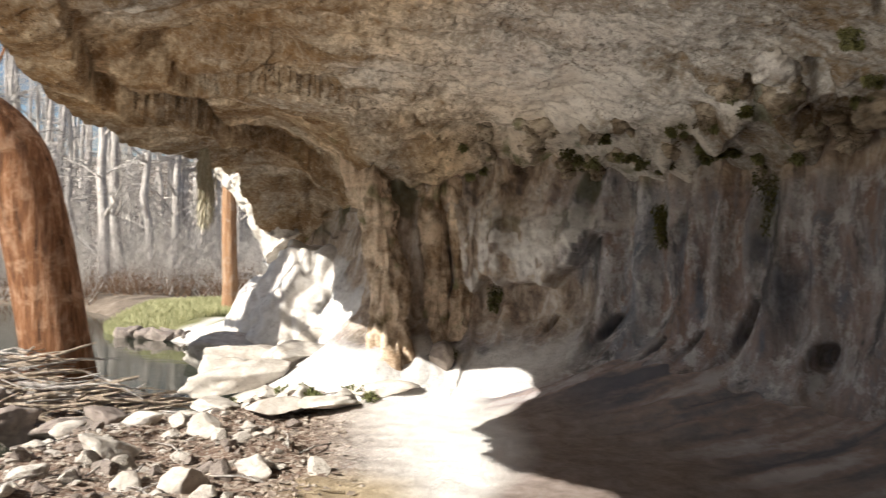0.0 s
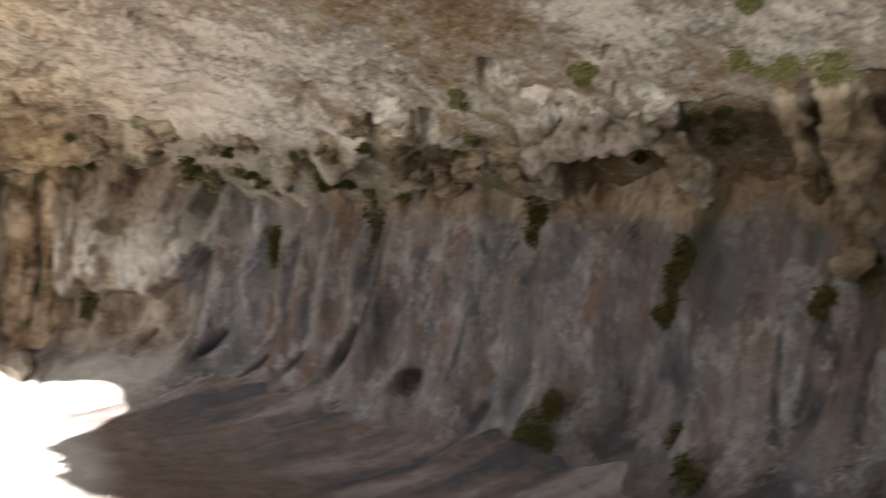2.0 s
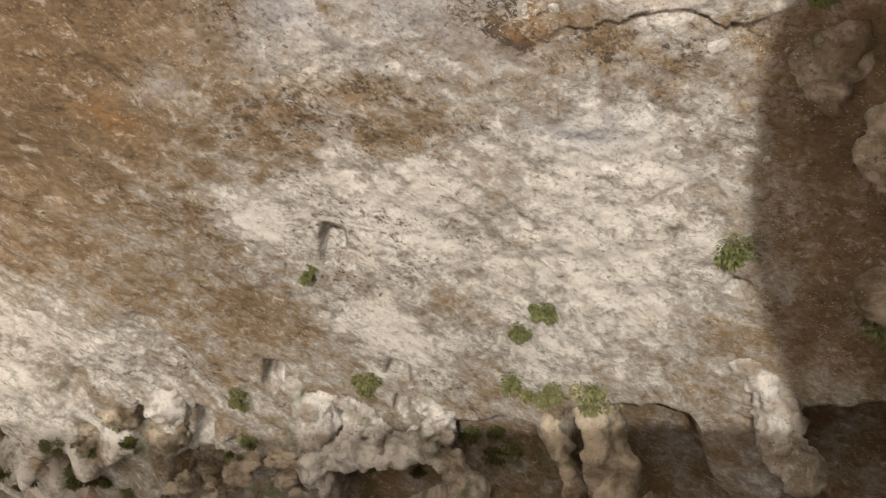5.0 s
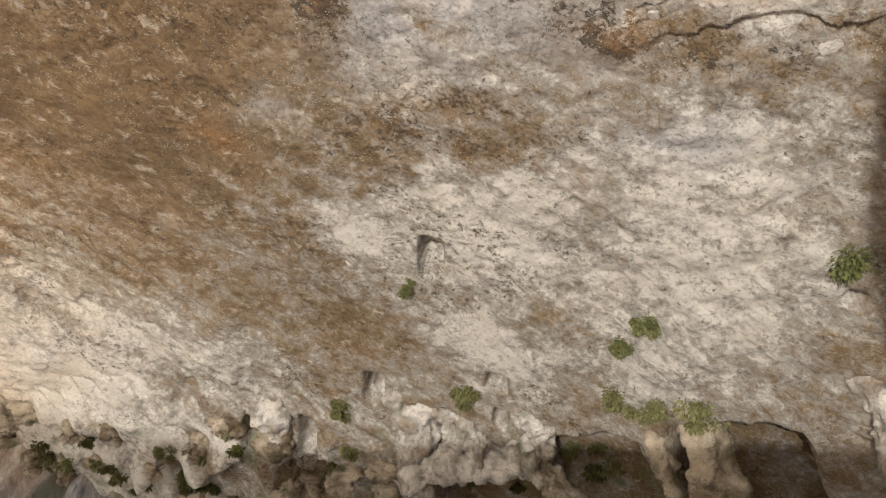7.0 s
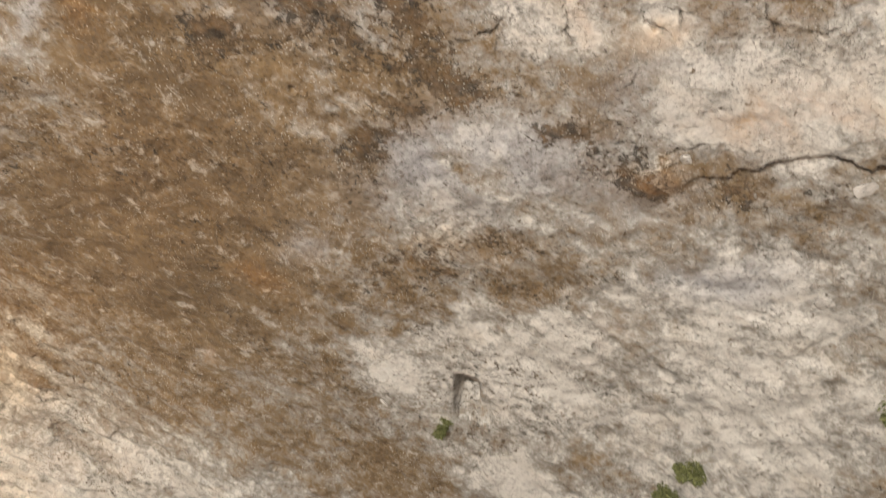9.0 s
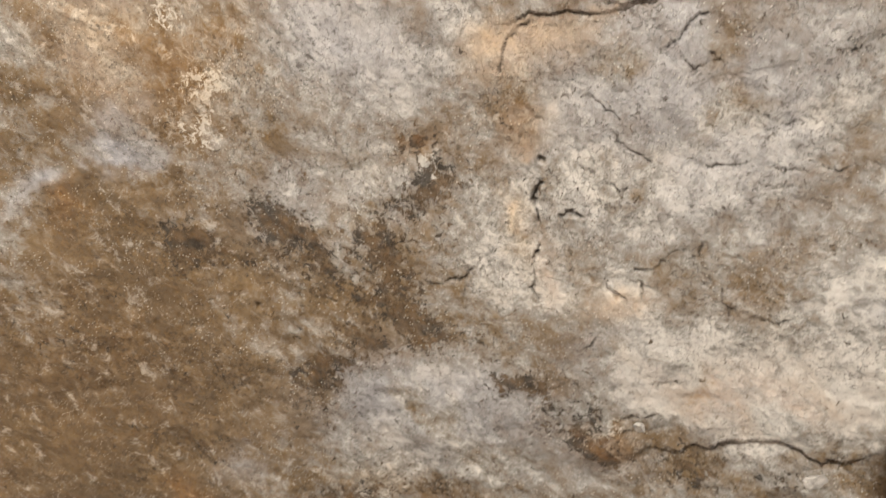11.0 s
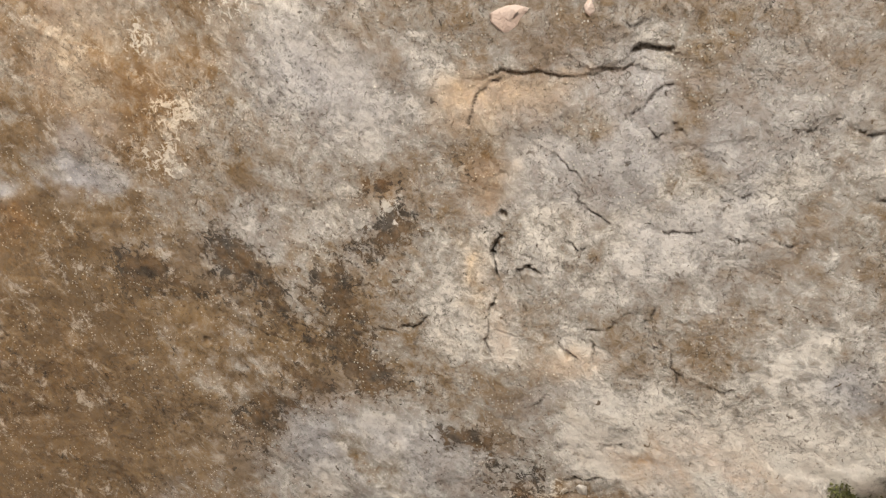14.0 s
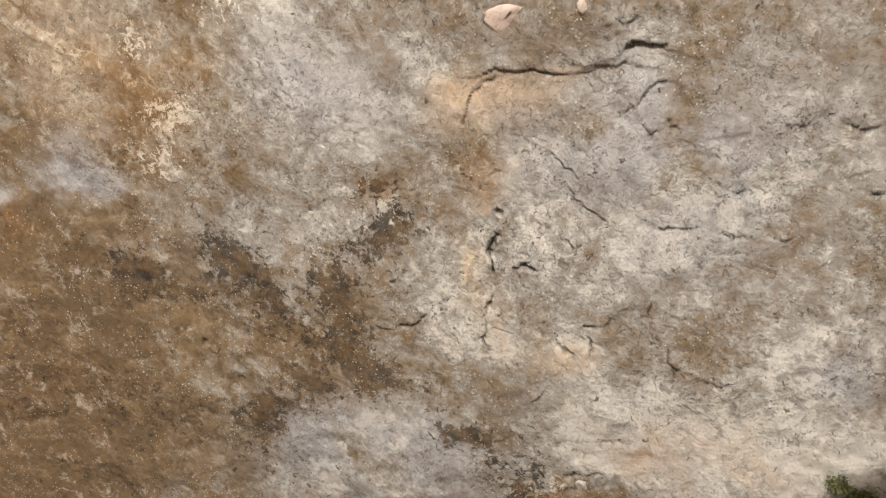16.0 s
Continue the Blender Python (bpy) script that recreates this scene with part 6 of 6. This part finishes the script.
# ---- driftwood round the old cypress ----
pile = thing("driftwood_pile", (-4.2, 9.6, 0.0), "heaped bleached driftwood sticks against the cypress", "driftwood")
rnd = random.Random(44)
for n in range(298):
    q = rnd.random()
    x, y = rnd.uniform(-6.2, -3.0), rnd.uniform(8.7, 9.95)
    lift = 0.62 * math.exp(-((x + 4.7) / 1.3) ** 2 - ((y - 9.5) / 0.6) ** 2)
    z = max(ground_at(x, y), -0.42) + 0.03 + lift * rnd.random() ** 0.6
    ln = rnd.uniform(0.35, 1.3)
    a = rnd.gauss(0.15, 0.55)
    d = Vector((math.cos(a), math.sin(a), rnd.gauss(0, 0.12)))
    bend = Vector((rnd.gauss(0, 0.05), rnd.gauss(0, 0.05), rnd.gauss(0, 0.04)))
    c = Vector((x + 4.2, y - 9.6, z))
    r = rnd.choice((0.008, 0.010, 0.011, 0.013, 0.017, 0.026))
    part("stick", tube(bmesh.new(), [c - d * ln / 2, c + bend, c + d * ln / 2], [r, r * 0.9, r * 0.5], 6), DRIFT_WOOD if n % 4 else PALE_BARK, pile)
loose = random.Random(46)
for n in range(26):
    x, y = loose.uniform(-3.6, -0.9), loose.uniform(5.0, 9.0)
    z = ground_at(x, y)
    if z < -0.4:
        continue
    a, ln = loose.uniform(0, 3.14), loose.uniform(0.2, 0.6)
    d = Vector((math.cos(a), math.sin(a), 0.03))
    ob = part("stick", tube(bmesh.new(), [-d * ln / 2, Vector((0.02, 0.02, 0.02)), d * ln / 2], [0.008, 0.008, 0.004], 5), TWIG_WOOD)
    ob.location = (x, y, z + 0.03)
    tagged(ob, "thin grey stick lying on the stony bank", "stick", "loose sticks")

# gravel and leaf litter between the stones
bm = bmesh.new()
rnd = random.Random(47)
made = 0
while made < 5200:
    x, y = rnd.uniform(-4.2, -0.2), rnd.uniform(4.3, 9.8)
    if x > -0.75 - 0.10 * (y - 5) + rnd.gauss(0, 0.2):
        continue
    made += 1
    z = ground_at(x, y)
    if z < -0.44:
        continue
    r = rnd.uniform(0.010, 0.034)
    if rnd.random() < 0.45:
        vs = [bm.verts.new((x + r * sx * rnd.uniform(0.6, 1.2), y + r * sy * rnd.uniform(0.6, 1.2), z + r * sz * rnd.uniform(0.4, 0.8))) for sx, sy, sz in ((1, 0, 0), (0, 1, 0), (-1, 0, 0), (0, -1, 0), (0, 0, 1), (0, 0, -0.6))]
        for a, b, c in ((0, 1, 4), (1, 2, 4), (2, 3, 4), (3, 0, 4), (1, 0, 5), (2, 1, 5), (3, 2, 5), (0, 3, 5)):
            bm.faces.new((vs[a], vs[b], vs[c]))
    else:
        a = rnd.uniform(0, 6.283)
        c, s = math.cos(a) * r * 1.5, math.sin(a) * r * 1.5
        vs = [bm.verts.new((x + dx, y + dy, z + 0.008 + rnd.uniform(0, 0.02))) for dx, dy in ((c, s), (-s * 0.5, c * 0.5), (-c, -s), (s * 0.5, -c * 0.5))]
        bm.faces.new(vs)
tagged(part("gravel_and_leaves", bm, LITTER), "fine gravel and dead brown leaves between the stones", "gravel", kind="stuff")
